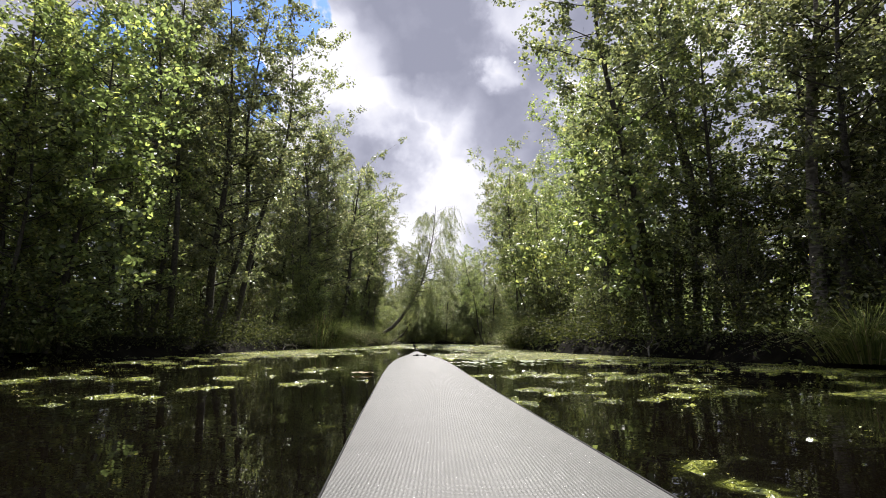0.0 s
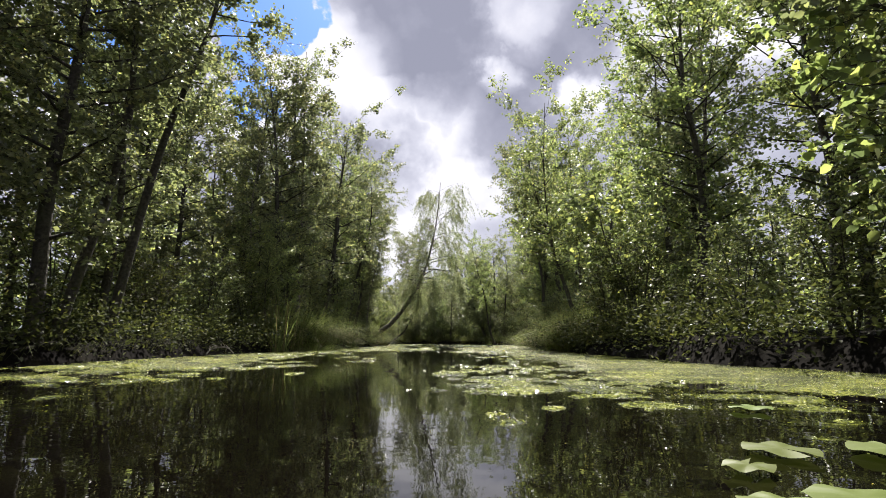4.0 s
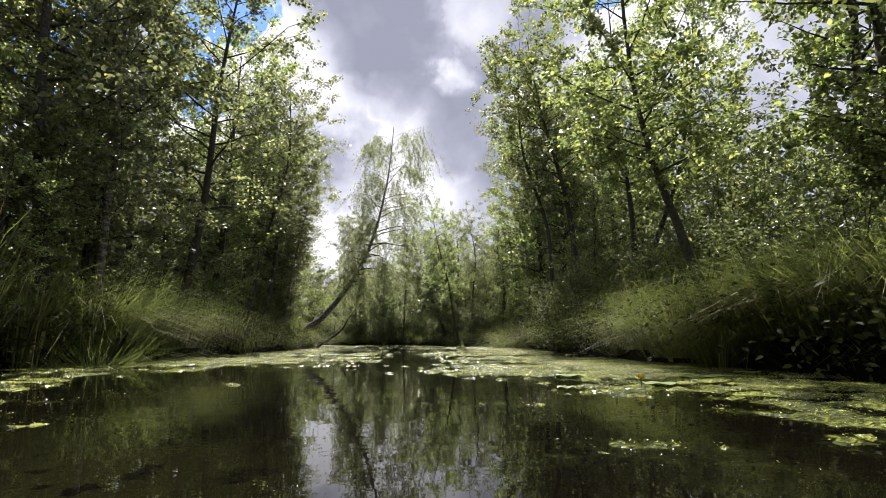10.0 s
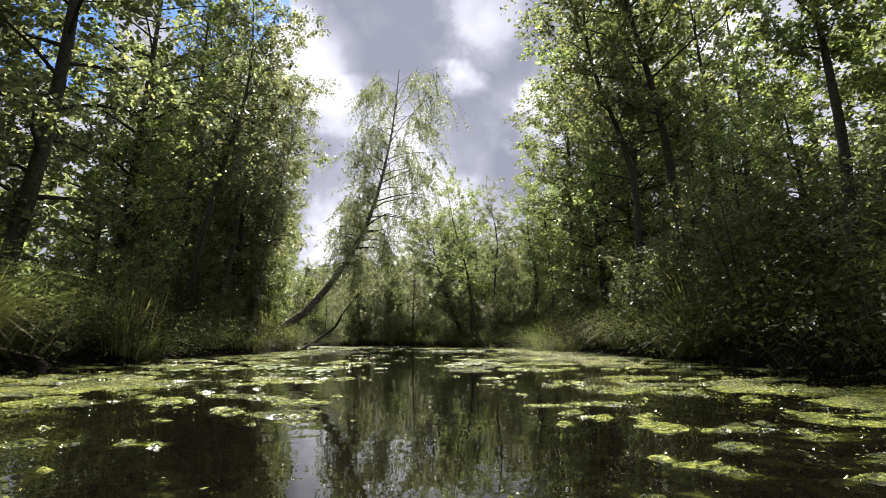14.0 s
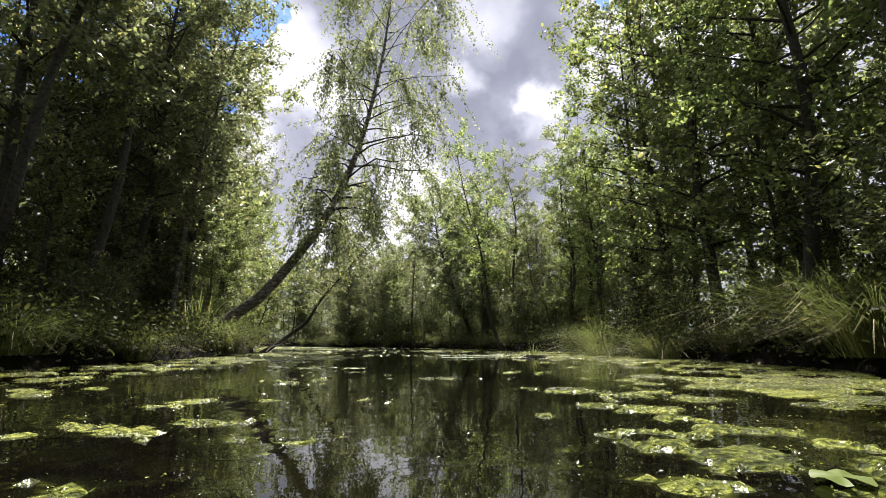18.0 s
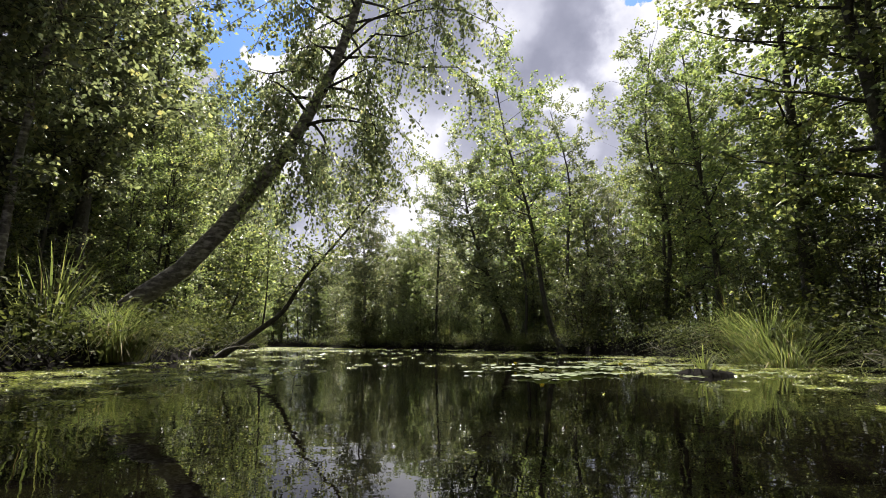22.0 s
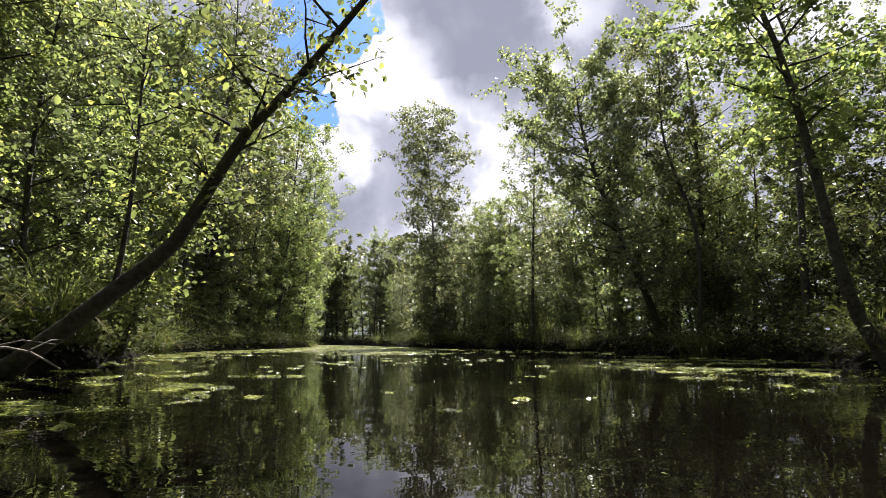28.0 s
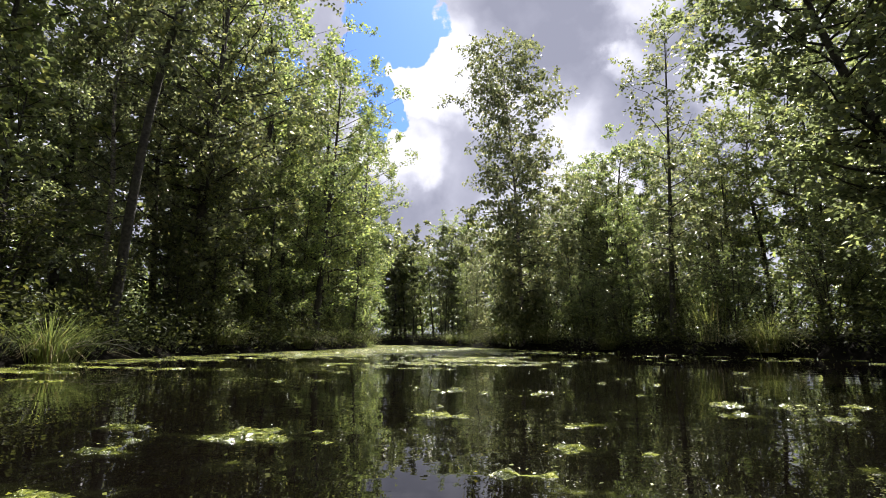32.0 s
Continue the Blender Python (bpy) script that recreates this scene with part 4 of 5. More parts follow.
for x, y, s in [(2.7, 19.3, 0.8), (2.75, 18.7, 0.9), (2.9, 18.1, 0.95), (3.0, 17.5, 1.0), (2.95, 16.9, 1.0), (3.0, 16.3, 1.0), (3.4, 17.2, 1.05), (3.5, 18.3, 1.1), (3.5, 16.2, 1.05), (3.9, 17.6, 1.15),
                (-4.5, 20.6, 1.35), (-4.7, 21.3, 1.45), (-4.5, 22.2, 1.2), (-4.9, 20.2, 1.4), (-4.3, 23.2, 1.1), (3.3, 19.8, 1.0), (3.2, 20.3, 0.9), (3.7, 19.2, 1.1), (4.55, 28.4, 1.25), (4.9, 29.3, 1.3), (4.5, 27.6, 1.0), (-4.0, 19.9, 1.1), (-4.3, 21.0, 1.1), (-3.8, 34.2, 0.9), (3.6, 33.4, 1.0), (4.2, 31.6, 1.0)]:
    put_tussock(x, y, s, rng.uniform(0, 360))
REEDS = []
for x, y, s in [(-4.3, 17.6, 1.0), (-4.5, 18.3, 1.1), (-4.4, 19.2, 0.95), (-4.9, 18.8, 1.15), (-4.6, 22.6, 1.0), (4.0, 20.4, 1.1), (3.6, 21.4, 1.0), (4.3, 21.9, 1.2), (3.4, 24.4, 0.9), (-4.1, 25.6, 1.0), (4.6, 35.6, 0.9), (4.9, 42.6, 1.0), (-4.2, 33.6, 0.9), (0.9, 51.8, 1.0)]:
    m = Matrix.Translation((x, y, ground_height(x, y))) @ Matrix.Rotation(rng.uniform(0, 6.28), 4, "Z") @ Matrix.Diagonal((s, s, s, 1))
    if len(REEDS) < 2:
        r = np.random.default_rng(90 + len(REEDS))
        root = new("reed_clump")
        tagged(part("sward", blades(r, 70, 0.22, 1.35, 0.5, GRASS_BLADE, "reed_sward", 0.009), root), kind="stuff")
        tagged(part("thatch", blades(r, 16, 0.25, 1.5, 0.3, DRY_BLADE, "reed_thatch", 0.006), root, "dry pale stalks"), kind="stuff")
        tagged(root, "tall green reed clump with long flat leaves", "reeds", "reed clumps")
        root.matrix_basis = m
        REEDS.append(root)
    else:
        copy_thing(REEDS[int(rng.integers(2))], Matrix.Identity(4)).matrix_basis = m
put_tussock(4.1, 33.9, 1.2, 40)
put_tussock(4.3, 34.5, 1.1, 80)


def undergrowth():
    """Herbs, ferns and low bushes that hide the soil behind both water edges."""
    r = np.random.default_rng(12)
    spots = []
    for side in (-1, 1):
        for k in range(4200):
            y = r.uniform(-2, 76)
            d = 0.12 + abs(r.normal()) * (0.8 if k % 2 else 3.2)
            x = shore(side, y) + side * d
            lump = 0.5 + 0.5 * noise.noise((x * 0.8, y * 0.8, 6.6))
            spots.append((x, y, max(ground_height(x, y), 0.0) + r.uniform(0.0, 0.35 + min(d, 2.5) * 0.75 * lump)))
        # bushy skirt added to hang out over the edge and keep it in shade
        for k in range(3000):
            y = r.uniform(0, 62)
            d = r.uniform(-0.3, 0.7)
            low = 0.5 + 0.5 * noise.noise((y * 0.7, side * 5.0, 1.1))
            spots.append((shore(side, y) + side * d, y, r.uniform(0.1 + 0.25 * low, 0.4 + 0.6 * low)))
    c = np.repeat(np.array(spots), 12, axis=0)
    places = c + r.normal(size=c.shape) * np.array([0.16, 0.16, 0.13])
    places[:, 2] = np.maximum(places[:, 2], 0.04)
    tagged(new("undergrowth", leaves_mesh(r, places, 0.058, 0.55, 0.1, SHADED_HERB_LEAF, "undergrowth")), "low herbs and ferns with the bank's shade put into their leaf colour", "undergrowth", kind="stuff")
    # dead grass and roots hanging over the edge, in the same shade-darkened leaf colour
    quads = []
    for side in (-1, 1):
        for k in range(5200):
            y = r.uniform(0, 60)
            if side == 1 and 5 < y < 15:
                continue
            x = shore(side, y) + side * (0.1 + abs(r.normal()) * 0.25)
            z = max(ground_height(x, y), 0.02)
            ln, w = r.uniform(0.1, 0.32), r.uniform(0.002, 0.005)
            lean, turn = r.normal() * 0.1, r.uniform(-0.6, 0.6)
            p = np.array([x, y, z])
            d1 = np.array([-side * ln * 0.35, turn * ln * 0.4, ln * 0.45])
            d2 = np.array([-side * ln * 0.9, turn * ln, ln * (0.05 + lean)])
            s = np.array([0, w, 0])
            quads.append([p - s, p + s, p + d1 + s * 0.8, p + d1 - s * 0.8])
            quads.append([p + d1 - s * 0.8, p + d1 + s * 0.8, p + d2 + s * 0.1, p + d2 - s * 0.1])
    tagged(new("bank_grass", quads_mesh("bank_grass", np.array(quads), SHADED_HERB_LEAF)), "thin grass hanging over the water's edge, its colour darkened for shade", "grass", kind="stuff")


undergrowth()


# ---- floating plants ----
PATH_X = ([r[2] for r in ROWS], [r[1] for r in ROWS])


# how thick the weed lies along each side: distance along the channel, bias
THICK_RIGHT = ((0, -0.1), (2, 0.04), (3.6, 0.02), (4.4, -0.14), (6, 0.02), (7.6, 0.3), (8.4, 0.42), (10.2, 0.42), (10.9, 0.2), (13.5, 0.2), (14.5, 0.3), (16.3, 0.16), (17.6, 0.44), (20.4, 0.42), (22, 0.16), (24, 0.08), (26, 0.06), (29, 0.04), (31, 0.1), (34, 0.04), (35.5, -0.14), (37, -0.04), (38.5, 0.04), (41, 0.1), (44, 0.08), (48, 0.2), (58, 0.3), (70, 0.2))
THICK_LEFT = ((0, -0.05), (7, -0.1), (10.5, -0.06), (12.5, 0.06), (15, 0.04), (17, -0.08), (19, -0.02), (20, 0.04), (24, 0.06), (26, -0.06), (28, -0.06), (30, -0.02), (32, 0.08), (34, 0.2), (36, 0.24), (37.6, 0.1), (39, -0.1), (43, -0.1), (50, 0.12), (70, 0.2))


def weed_cover(x, y):
    """How far the floating weed closes the water here; above 0 it lies at the surface."""
    a, b = shore(-1, y), shore(1, y)
    lane = float(np.interp(y, *PATH_X)) + 0.1
    table = THICK_RIGHT if x > lane else THICK_LEFT
    off = (x - lane) / (b - lane) if x > lane else (lane - x) / (lane - a)
    big = 0.55 * noise.noise((x * 0.5, y * 0.3, 0.4)) - 0.78 + 1.2 * min(off, 0.64) + float(np.interp(y, [t[0] for t in table], [t[1] for t in table]))
    if y > 38:
        # past the leaning trees the weed drifts in thin strips across the whole width
        f = min(1.0, (y - 38) / 3.0)
        strips = -0.66 + 0.03 * min(y - 38, 14.0) + 0.5 * noise.noise((x * 0.35, y * 0.25, 3.3)) + 0.7 * noise.noise((x * 0.6, y * 4.6, 7.7)) + (0.1 if x > lane else 0.5) * min(off, 1.0)
        big = big * (1 - f) + strips * f
    if big < -1.1:
        return -1.0
    calm = 1.0 - 0.4 * min(1.0, max(0.0, (y - 38) / 3.0))
    return big + 0.6 * calm * noise.noise((x * 1.9, y * 2.2, 4.4)) + 0.85 * calm * noise.noise((x * 5.0, y * 6.4, 9.1)) + 0.62 * noise.noise((x * 15, y * 19, 2.2))


def weed_mats():
    """Floating weed: wet ragged mats with small leaf tips on them, thick along the banks and broken towards the middle."""
    r = np.random.default_rng(5)
    verts, faces, tips, uses = [], [], [], []
    low_verts, low_faces, low_depth = [], [], []
    # near the boat's lane the mats are built finer than towards the banks
    for y0, y1, cell, thick, inner, outer in ((-9.0, 0.6, 0.1, 0.45, 0.0, 20.0), (0.6, 44.0, 0.026, 0.8, 0.0, 1.15), (0.6, 44.0, 0.05, 1.0, 1.15, 20.0), (44.0, 57.0, 0.055, 0.6, 0.0, 20.0), (57.0, 72.0, 0.1, 0.45, 0.0, 20.0)):
        index, low = {}, {}
        for j in range(int(y0 / cell), int(y1 / cell)):
            y = (j + 0.5) * cell
            a, b = shore(-1, y), shore(1, y)
            lane = float(np.interp(y, *PATH_X))
            spans = [(max(a - 0.2, lane - outer), min(b + 0.2, lane + outer))] if inner == 0 else [(a - 0.2, lane - inner), (lane + inner, b + 0.2)]
            for x0, x1 in spans:
                for i in range(int(x0 / cell), int(x1 / cell)):
                    x = (i + 0.5) * cell
                    cover = weed_cover(x, y)
                    if cover > -0.5:
                        loop = []
                        for q in ((i, j), (i + 1, j), (i + 1, j + 1), (i, j + 1)):
                            if q not in low:
                                low[q] = len(low_verts)
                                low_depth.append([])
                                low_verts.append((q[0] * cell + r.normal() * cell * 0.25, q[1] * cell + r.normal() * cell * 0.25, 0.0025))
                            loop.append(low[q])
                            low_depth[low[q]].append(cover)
                        low_faces.append(loop)
                    if cover < 0:
                        continue
                    loop = []
                    for q in ((i, j), (i + 1, j), (i + 1, j + 1), (i, j + 1)):
                        if q not in index:
                            index[q] = len(verts)
                            vx, vy = q[0] * cell + r.normal() * cell * 0.28, q[1] * cell + r.normal() * cell * 0.28
                            lift = min(0.009, 0.045 * cover)
                            verts.append((vx, vy, lift + 0.0035 * noise.noise((vx * 14, vy * 14, 5.0)) + r.normal() * 0.0012))
                            uses.append(0)
                        loop.append(index[q])
                        uses[index[q]] += 1
                    faces.append(loop)
                    if cover > 0.08 and r.random() < thick:
                        tips += [(x + r.normal() * 0.012, y + r.normal() * 0.012) for k in range(3 if cell > 0.03 else 1)]
    verts = [(x, y, z if n == 4 else -0.006) for (x, y, z), n in zip(verts, uses)]
    p = np.array(tips)
    c = len(p)
    t = r.uniform(0, 6.28, c)
    s = r.uniform(0.002, 0.006, c)
    dx, dy = np.cos(t) * s, np.sin(t) * s
    z = 0.007 + r.random(c) * 0.003
    up = np.abs(r.normal(size=(3, c))) * 0.002
    quads = np.stack([np.stack([p[:, 0] + dx, p[:, 1] + dy, z + up[0]], 1), np.stack([p[:, 0] - dy * 0.6, p[:, 1] + dx * 0.6, z + up[1]], 1),
                      np.stack([p[:, 0] - dx, p[:, 1] - dy, z], 1), np.stack([p[:, 0] + dy * 0.6, p[:, 1] - dx * 0.6, z + up[2]], 1)], 1)
    tagged(new("floating_weed", mesh_of("floating_weed", verts, faces, WEED_MAT)), "olive floating water weed in wet broken mats", "water weed", kind="stuff")
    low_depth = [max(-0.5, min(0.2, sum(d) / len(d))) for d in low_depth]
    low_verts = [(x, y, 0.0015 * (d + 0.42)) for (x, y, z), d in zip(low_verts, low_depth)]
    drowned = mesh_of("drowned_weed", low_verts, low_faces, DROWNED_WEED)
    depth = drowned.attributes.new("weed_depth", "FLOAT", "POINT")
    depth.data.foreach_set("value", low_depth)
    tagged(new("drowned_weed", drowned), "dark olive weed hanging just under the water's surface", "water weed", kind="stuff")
    tagged(new("weed_tips", quads_mesh("weed_tips", quads, WEED_LEAF)), "yellow-green leaf tips of the water weed", "water weed", kind="stuff")


weed_mats()


def lily_pad(seed):
    r = np.random.default_rng(seed)
    verts = [(0, 0, 0.006)]
    steps = 26
    for ring, h in ((0.55, 0.007), (1.0, 0.004)):
        for k in range(steps + 1):
            a = radians(14) + (2 * math.pi - radians(28)) * k / steps
            rr = 0.13 * ring * (1 + 0.03 * math.sin(3 * a + seed) + 0.02 * r.normal())
            verts.append((rr * 1.25 * math.cos(a), rr * math.sin(a), h + 0.004 * math.sin(5 * a + seed) * ring))
    w = steps + 1
    faces = [(0, 1 + k, 2 + k) for k in range(steps)] + [(1 + k, 1 + w + k, 2 + w + k, 2 + k) for k in range(steps)]
    return mesh_of("lily_pad", verts, faces, PAD_LEAF)


PADS = [lily_pad(s) for s in range(4)]


def yellowed(pad):
    made = pad.copy()
    made.materials.clear()
    made.materials.append(YELLOW_PAD)
    return made


YELLOWED = yellowed(PADS[1])


def put_pad(x, y, s, turn, old=False):
    ob = new("lily_pad", YELLOWED if old else PADS[int(rng.integers(4))])
    ob.matrix_basis = Matrix.Translation((x, y, 0.012)) @ Matrix.Rotation(radians(turn), 4, "Z") @ Matrix.Diagonal((s, s, 1, 1))
    tagged(ob, "yellowed old water lily leaf floating on the water" if old else "flat oval green water lily leaf floating on the water", "lily pad", "lily pads")


# x, y and breadth of each leaf
PAD_BEDS = [
    [(0.27, 6.2, 0.11), (0.43, 6.35, 0.17), (0.18, 5.97, 0.11), (0.32, 5.99, 0.16), (0.35, 5.85, 0.16), (0.59, 5.97, 0.2), (0.36, 5.73, 0.09), (0.42, 5.7, 0.09), (0.68, 6.35, 0.21), (1.01, 6.26, 0.22), (1.0, 6.08, 0.13), (1.04, 6.5, 0.21)],
    [(-1.55, 23.19, 0.2), (-1.29, 23.05, 0.27), (-1.07, 22.79, 0.24), (-0.96, 22.66, 0.15), (-0.96, 22.92, 0.19), (-1.59, 23.33, 0.19), (-1.56, 23.54, 0.31), (-1.29, 23.38, 0.23), (-0.48, 23.03, 0.13), (-0.97, 22.34, 0.12), (0.51, 23.83, 0.18), (-0.99, 23.23, 0.14)],
    [(0.6, 31.8, 0.19), (0.77, 31.9, 0.21), (0.95, 31.85, 0.28), (0.68, 31.7, 0.2), (0.71, 31.57, 0.26), (0.86, 33.03, 0.26), (1.15, 33.15, 0.21), (1.39, 33.02, 0.24), (1.58, 32.69, 0.26), (1.08, 33.45, 0.23), (1.05, 33.99, 0.22), (0.58, 33.73, 0.27), (0.67, 33.19, 0.18), (1.24, 32.15, 0.28), (0.28, 32.37, 0.18)],
    [(0.49, 15.85, 0.12), (1.08, 16.0, 0.19), (0.31, 23.82, 0.31), (0.57, 24.05, 0.11), (-1.51, 28.71, 0.19), (-1.37, 28.45, 0.19), (-1.07, 28.26, 0.28), (-0.89, 28.39, 0.12), (-0.65, 28.23, 0.21), (0.63, 13.24, 0.17), (0.22, 12.91, 0.12)],
]
for bed in PAD_BEDS:
    for x, y, breadth in bed:
        put_pad(x, y, min(breadth, 0.22) / 0.32, rng.uniform(0, 360))
for x, y, breadth in [(0.05, 5.9, 0.14), (-0.82, 18.45, 0.15), (-0.62, 4.05, 0.17)]:
    put_pad(x, y, breadth / 0.32, rng.uniform(0, 360), True)
for cx, cy, n_pads, sx, sy in [(1.9, 33.2, 30, 0.55, 0.8), (-1.9, 23.8, 8, 0.4, 0.5), (1.7, 6.8, 7, 0.4, 0.5), (1.6, 16.6, 4, 0.4, 0.4)]:
    for k in range(n_pads):
        put_pad(cx + rng.normal() * sx, cy + rng.normal() * sy, rng.uniform(0.45, 0.85), rng.uniform(0, 360))


def water_lily_flower(x, y, height):
    """Yellow cup on a thick green stalk."""
    yellow, _, _, p = FLOWER
    root = new("water_lily_flower")
    root.matrix_basis = Matrix.Translation((x, y, 0)) @ Matrix.Diagonal((0.8, 0.8, 0.8, 1))
    part("stalk", mesh_of("stalk", *tube([(0, 0, -0.1), (0.004, 0, height * 0.5), (0, 0, height)], [0.005, 0.005, 0.006], 7), PAD_LEAF), root, "dark green stalk")
    for k in range(5):
        a = k * 2 * math.pi / 5
        verts, faces = [], []
        for i, (rr, zz, w) in enumerate(((0.004, 0.0, 0.008), (0.018, 0.006, 0.015), (0.024, 0.02, 0.015), (0.02, 0.031, 0.006))):
            for s in (-1, 0, 1):
                verts.append((rr * math.cos(a) - s * w * math.sin(a) - (0.003 * abs(s)) * math.cos(a), rr * math.sin(a) + s * w * math.cos(a) - (0.003 * abs(s)) * math.sin(a), height + zz))
        for i in range(3):
            for s in range(2):
                faces.append((i * 3 + s, i * 3 + s + 1, i * 3 + s + 4, i * 3 + s + 3))
        part("petal", mesh_of("petal", verts, faces, yellow), root)
    tagged(root, "yellow water lily flower standing just above the water", "flower", "water lily flowers")


FLOWER = material("yellow_petal")
FLOWER[3].inputs["Base Color"].default_value, FLOWER[3].inputs["Roughness"].default_value = (0.72, 0.58, 0.03, 1), 0.45
for x, y, h in [(0.93, 15.92, 0.06), (0.75, 31.87, 0.05), (-0.87, 23.5, 0.05), (0.78, 33.2, 0.05), (1.75, 32.9, 0.05)]:
    water_lily_flower(x, y, h)


def islet():
    """Small mud islet with a tuft of sword leaves."""
    r = np.random.default_rng(31)
    root = new("iris_islet")
    root.matrix_basis = Matrix.Translation((2.08, 32.0, 0))
    verts, faces = [(0, 0, 0.045)], []
    for ring, (rad, z) in enumerate(((0.09, 0.04), (0.17, 0.02), (0.22, -0.04))):
        for k in range(16):
            a = k * math.pi / 8
            q = rad * (1 + 0.18 * noise.noise((3 * math.cos(a), 3 * math.sin(a), ring)))
            verts.append((q * 1.3 * math.cos(a), q * math.sin(a), z + 0.01 * r.normal()))
    faces += [(0, 1 + k, 1 + (k + 1) % 16) for k in range(16)]
    faces += [(1 + o + k, 17 + o + k, 17 + o + (k + 1) % 16, 1 + o + (k + 1) % 16) for o in (0, 16) for k in range(16)]
    part("mud", mesh_of("mud", verts, faces, SOIL), root, "dark wet mud")
    tagged(part("leaf_tuft", blades(r, 40, 0.05, 0.32, 0.5, GRASS_BLADE, "leaf_tuft", 0.006), root, "bright green sword leaves"), kind="stuff")
    tagged(root, "bright green leaf tuft on a small mud islet", "water plant")


islet()


def dead_branch(x, y, z, seed, size):
    """Bleached fallen branch with a few side twigs at the water's edge."""
    r = np.random.default_rng(seed)
    root = new("dead_branch")
    root.matrix_basis = Matrix.Translation((x, y, z)) @ Matrix.Rotation(r.uniform(0, 6.28), 4, "Z")
    main = curve_points([(0, 0, 0), (0.35 * size, 0.05, 0.16 * size), (0.75 * size, -0.05, 0.2 * size), (1.1 * size, 0.1, 0.05 * size)], 9)
    part("stem", mesh_of("stem", *tube(main, [0.014 - 0.0012 * i for i in range(9)], 6), DEAD_WOOD), root)
    for k in range(4):
        p = along(main, 0.2 + 0.18 * k)
        e = p + Vector((r.uniform(0.05, 0.3), r.uniform(-0.25, 0.25), r.uniform(-0.05, 0.22))) * size
        part("twig", mesh_of("twig", *tube([p, p.lerp(e, 0.5) + Vector((0, 0, 0.03)), e], [0.006, 0.004, 0.002], 5), DEAD_WOOD), root)
    tagged(root, "bleached dead branch lying at the water's edge", "branch", "dead branches")


for k, (x, y) in enumerate([(-4.2, 13.7), (-4.0, 14.3), (-3.7, 35.9), (-3.6, 36.6), (-3.9, 33.5), (2.6, 12.4), (2.5, 13.6), (3.0, 7.6), (4.1, 32.6), (4.4, 37.5), (3.4, 45.8), (-7.4, 44.2), (3.1, 24.6), (2.9, 46.6)]):
    dead_branch(x, y, 0.05, 400 + k, 0.5 + 0.1 * (k % 4))


# ---- the kayak whose bow the camera rides behind ----
def kayak():
    m, n, l, p = material("grey_deck_fabric")
    t = noise_node(n, l, 9.0, 4.0)
    r = ramp_node(n, [(0.3, (0.062, 0.065, 0.062)), (0.7, (0.084, 0.087, 0.083))])
    l.new(t.outputs["Fac"], r.inputs[0])
    p.inputs["Roughness"].default_value, p.inputs["Specular IOR Level"].default_value = 0.5, 0.3
    # plain weave: two crossing sets of threads
    c = n.new("ShaderNodeTexCoord")
    threads = []
    for turn in ("X", "Y"):
        w = n.new("ShaderNodeTexWave"); w.bands_direction = turn
        w.inputs["Scale"].default_value, w.inputs["Distortion"].default_value, w.inputs["Detail"].default_value = 62.0, 0.5, 1.0
        l.new(c.outputs["Object"], w.inputs["Vector"])
        threads.append(w.outputs["Fac"])
    cross = n.new("ShaderNodeMath"); cross.operation = "MULTIPLY"
    l.new(threads[0], cross.inputs[0]); l.new(threads[1], cross.inputs[1])
    shade = n.new("ShaderNodeMix"); shade.data_type, shade.blend_type = "RGBA", "MULTIPLY"
    weave = ramp_node(n, [(0.0, (0.62, 0.62, 0.62)), (0.6, (1.2, 1.2, 1.2))])
    l.new(cross.outputs[0], weave.inputs[0])
    shade.inputs["Factor"].default_value = 1.0
    l.new(r.outputs[0], shade.inputs["A"]); l.new(weave.outputs[0], shade.inputs["B"])
    l.new(shade.outputs["Result"], p.inputs["Base Color"])
    v = n.new("ShaderNodeTexVoronoi"); v.inputs["Scale"].default_value = 850.0
    l.new(c.outputs["Object"], v.inputs["Vector"])
    height = n.new("ShaderNodeMath"); height.operation = "MULTIPLY_ADD"
    l.new(cross.outputs[0], height.inputs[0]); height.inputs[1].default_value = 1.5; l.new(v.outputs["Distance"], height.inputs[2])
    bump_node(n, l, height.outputs[0], p, 0.4, 0.0009)
    black, _, _, pb = material("black_rubber")
    pb.inputs["Base Color"].default_value, pb.inputs["Roughness"].default_value = (0.01, 0.01, 0.011, 1), 0.8
    pb.inputs["Specular IOR Level"].default_value = 0.2
    root = new("kayak")
    root.matrix_basis = Matrix.Translation((-0.2, 3.66, 0)) @ Matrix.Rotation(radians(0.37), 4, "Z")
    # stations along the hull: distance ahead of the foredeck fittings, half width, deck edge height, crown of the deck
    st = [(-4.15, 0.03, 0.1, 0.0), (-4.0, 0.1, 0.095, 0.004), (-3.7, 0.152, 0.09, 0.008), (-3.2, 0.188, 0.086, 0.01), (-2.4, 0.206, 0.08, 0.012), (-1.6, 0.215, 0.08, 0.012), (-0.9, 0.222, 0.082, 0.014), (-0.3, 0.214, 0.096, 0.016), (0.1, 0.192, 0.11, 0.017), (0.37, 0.166, 0.12, 0.017), (0.6, 0.135, 0.126, 0.014), (0.95, 0.085, 0.134, 0.008), (1.25, 0.042, 0.146, 0.003), (1.45, 0.012, 0.156, 0.0)]

    def ring(y, w, z, crown, shift=0.0):
        return [((0.016 - 0.064 * (y - 0.4)) + w * s, y, z + crown * (1 - s * s) + shift) for s in (-1, -0.6, -0.25, 0.0, 0.25, 0.6, 1)]

    fine = [[float(np.interp(y, [a[0] for a in st], [a[i] for a in st])) for i in range(4)] for y in np.linspace(-4.15, 1.45, 57)]
    verts = [q for a in fine for q in ring(*a)]
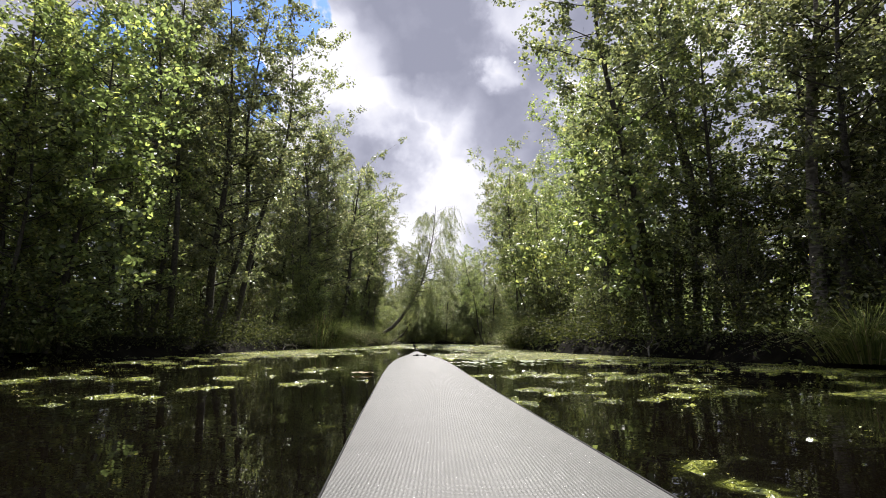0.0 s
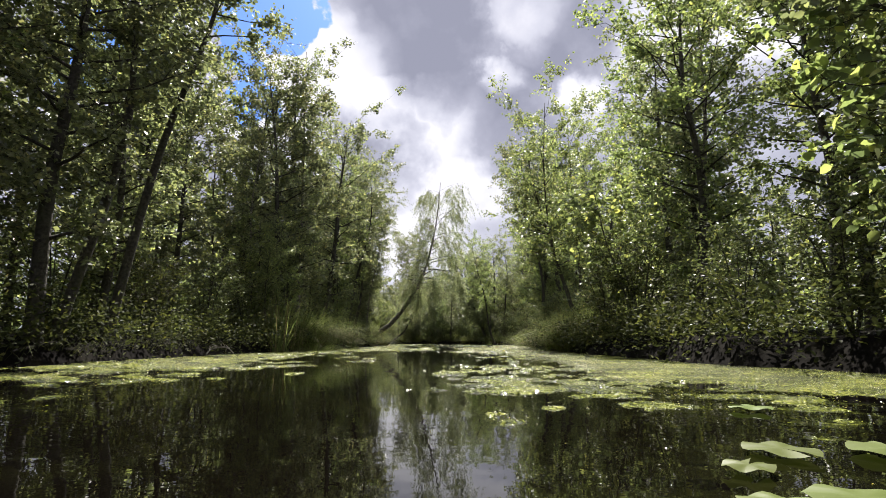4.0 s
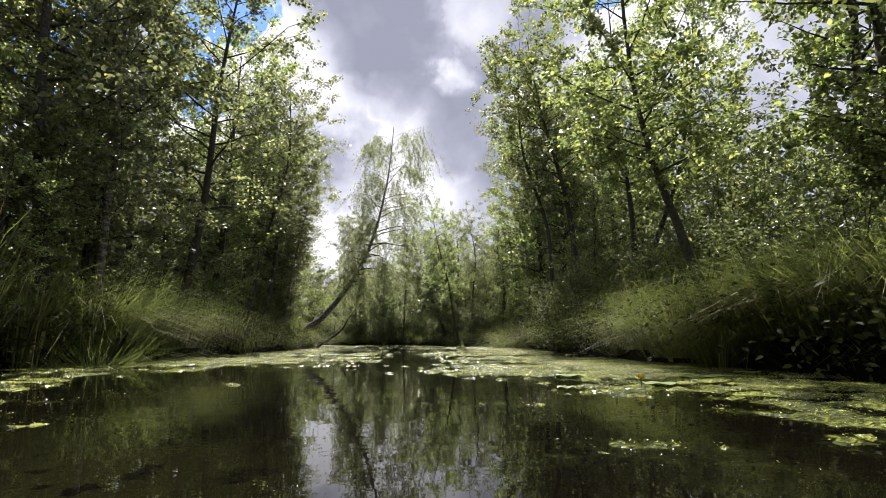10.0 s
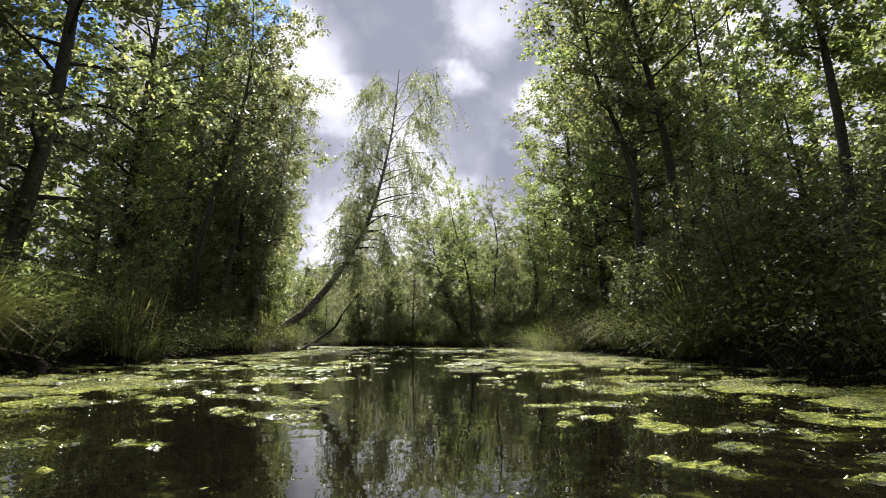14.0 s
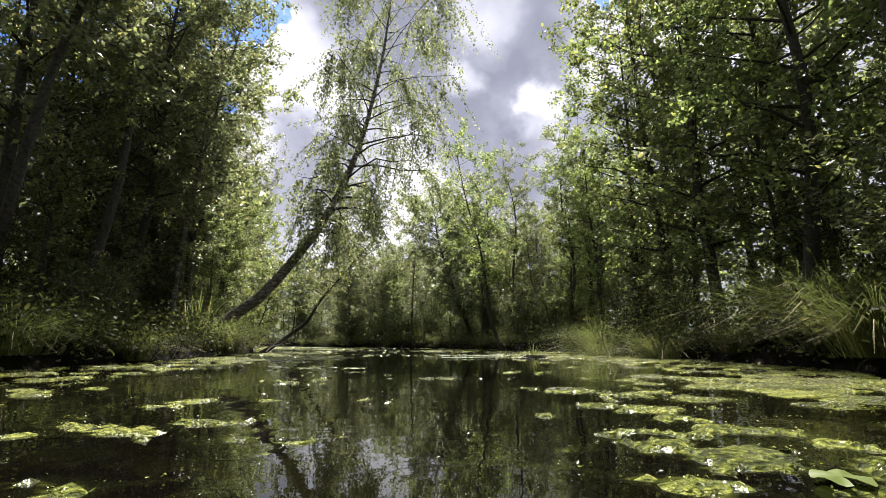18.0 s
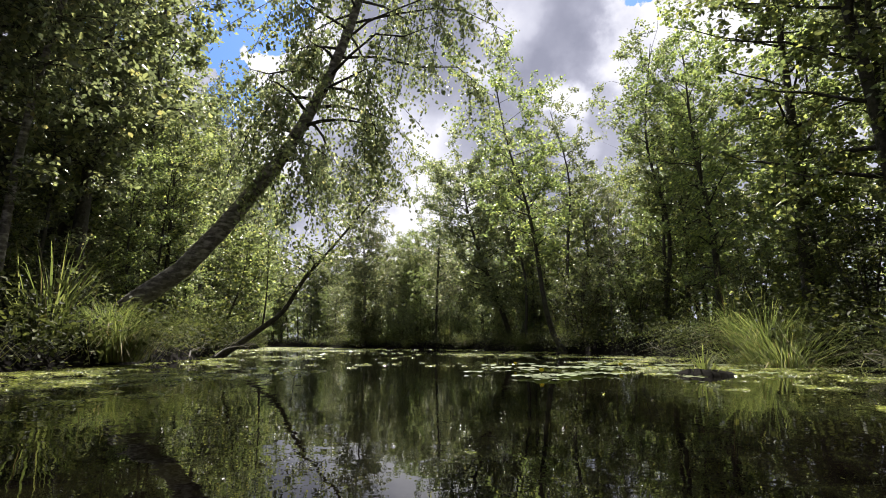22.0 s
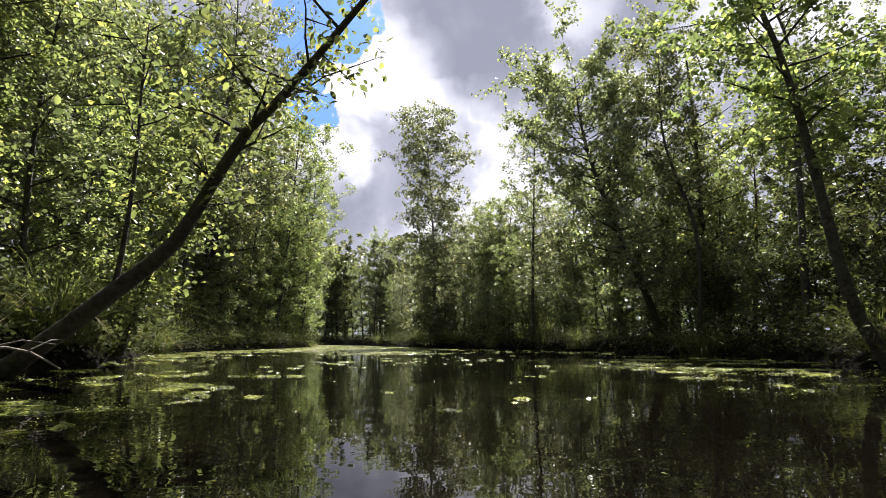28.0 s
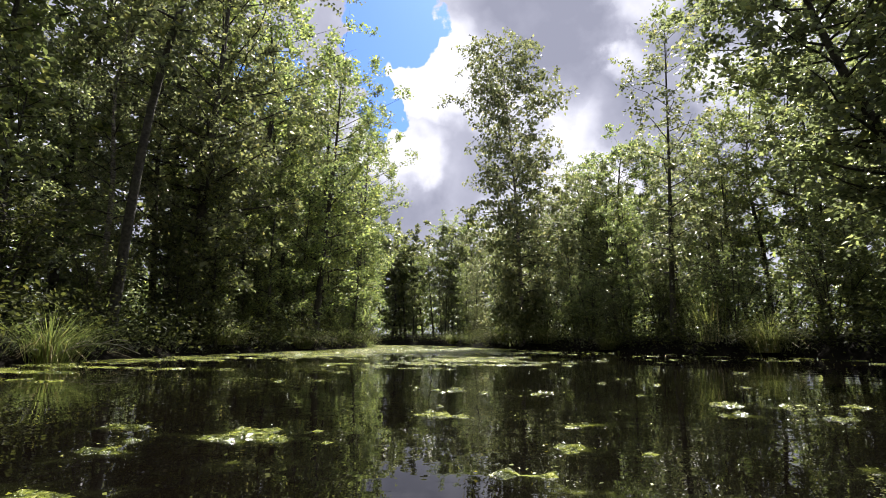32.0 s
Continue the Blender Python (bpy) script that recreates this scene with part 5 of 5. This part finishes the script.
    faces = [(j * 7 + i, j * 7 + i + 1, (j + 1) * 7 + i + 1, (j + 1) * 7 + i) for j in range(56) for i in range(6)]
    part("deck", mesh_of("deck", verts, faces, m), root, "grey woven fabric deck with wet speckles")
    hull = []
    for y, w, z, c in fine:
        x0 = (0.016 - 0.064 * (y - 0.4))
        keel = -0.1 * min(1, w * 8)
        hull += [(x0 + w * s, y, keel + (z - 0.003 - keel) * u) for s, u in ((-1, 1), (-0.97, 0.75), (-0.85, 0.4), (-0.5, 0.1), (0, 0), (0.5, 0.1), (0.85, 0.4), (0.97, 0.75), (1, 1))]
    faces = [(j * 9 + i, (j + 1) * 9 + i, (j + 1) * 9 + i + 1, j * 9 + i + 1) for j in range(56) for i in range(8)]
    part("hull", mesh_of("hull", hull, faces, m), root)
    for sgn in (-1, 1):
        line = [((0.016 - 0.064 * (y - 0.4)) + sgn * w, y, z) for y, w, z, c in fine]
        part("gunwale_cord", mesh_of("gunwale_cord", *tube(line, [0.0018] * len(line), 5), black), root, "thin dark seam cord")
    part("bow_cap", mesh_of("bow_cap", *tube([(-0.047, 1.395, 0.158), (-0.05, 1.43, 0.166), (-0.052, 1.46, 0.162)], [0.012, 0.013, 0.006], 8), black), root, "black rubber bow cap")
    part("bow_toggle", mesh_of("bow_toggle", *tube([(-0.052, 1.44, 0.165), (-0.064, 1.46, 0.19), (-0.074, 1.46, 0.21), (-0.078, 1.46, 0.225)], [0.004, 0.005, 0.011, 0.008], 8), black), root, "small black upright toggle")
    strap = curve_points([(-0.027, 0.352, 0.145), (0.007, 0.359, 0.147), (0.045, 0.36, 0.146), (0.078, 0.354, 0.144)], 13)
    thick = [0.003 + (0.005 if k in (3, 4, 10, 11) else 0.0) for k in range(13)]
    part("deck_strap", mesh_of("deck_strap", *tube(strap, thick, 8), black), root, "black knotted bungee strap")
    r = np.random.default_rng(8)
    clear, _, _, pc = material("water_drop")
    pc.inputs["Base Color"].default_value, pc.inputs["Roughness"].default_value = (0.6, 0.6, 0.6, 1), 0.04
    drops = []
    for k in range(1300):
        y = r.uniform(-3.4, 1.38)
        w, z, cr = (float(np.interp(y, [q[0] for q in st], [q[i] for q in st])) for i in (1, 2, 3))
        s = r.uniform(-0.92, 0.92)
        x, z, rad = (0.016 - 0.064 * (y - 0.4)) + w * s, z + cr * (1 - s * s), r.uniform(0.0004, 0.0012)
        ring = [(x + rad * math.cos(q), y + rad * math.sin(q), z - 0.0004) for q in (0, 1.05, 2.1, 3.14, 4.19, 5.24)]
        drops.append((ring + [(x, y, z + rad * 0.6)], [(i, (i + 1) % 6, 6) for i in range(6)]))
    tagged(part("droplets", mesh_of("droplets", *merged(drops), clear), root, "scattered water drops"), kind="stuff")
    tagged(root, "long grey kayak with a woven fabric deck on the water", "kayak")


kayak()
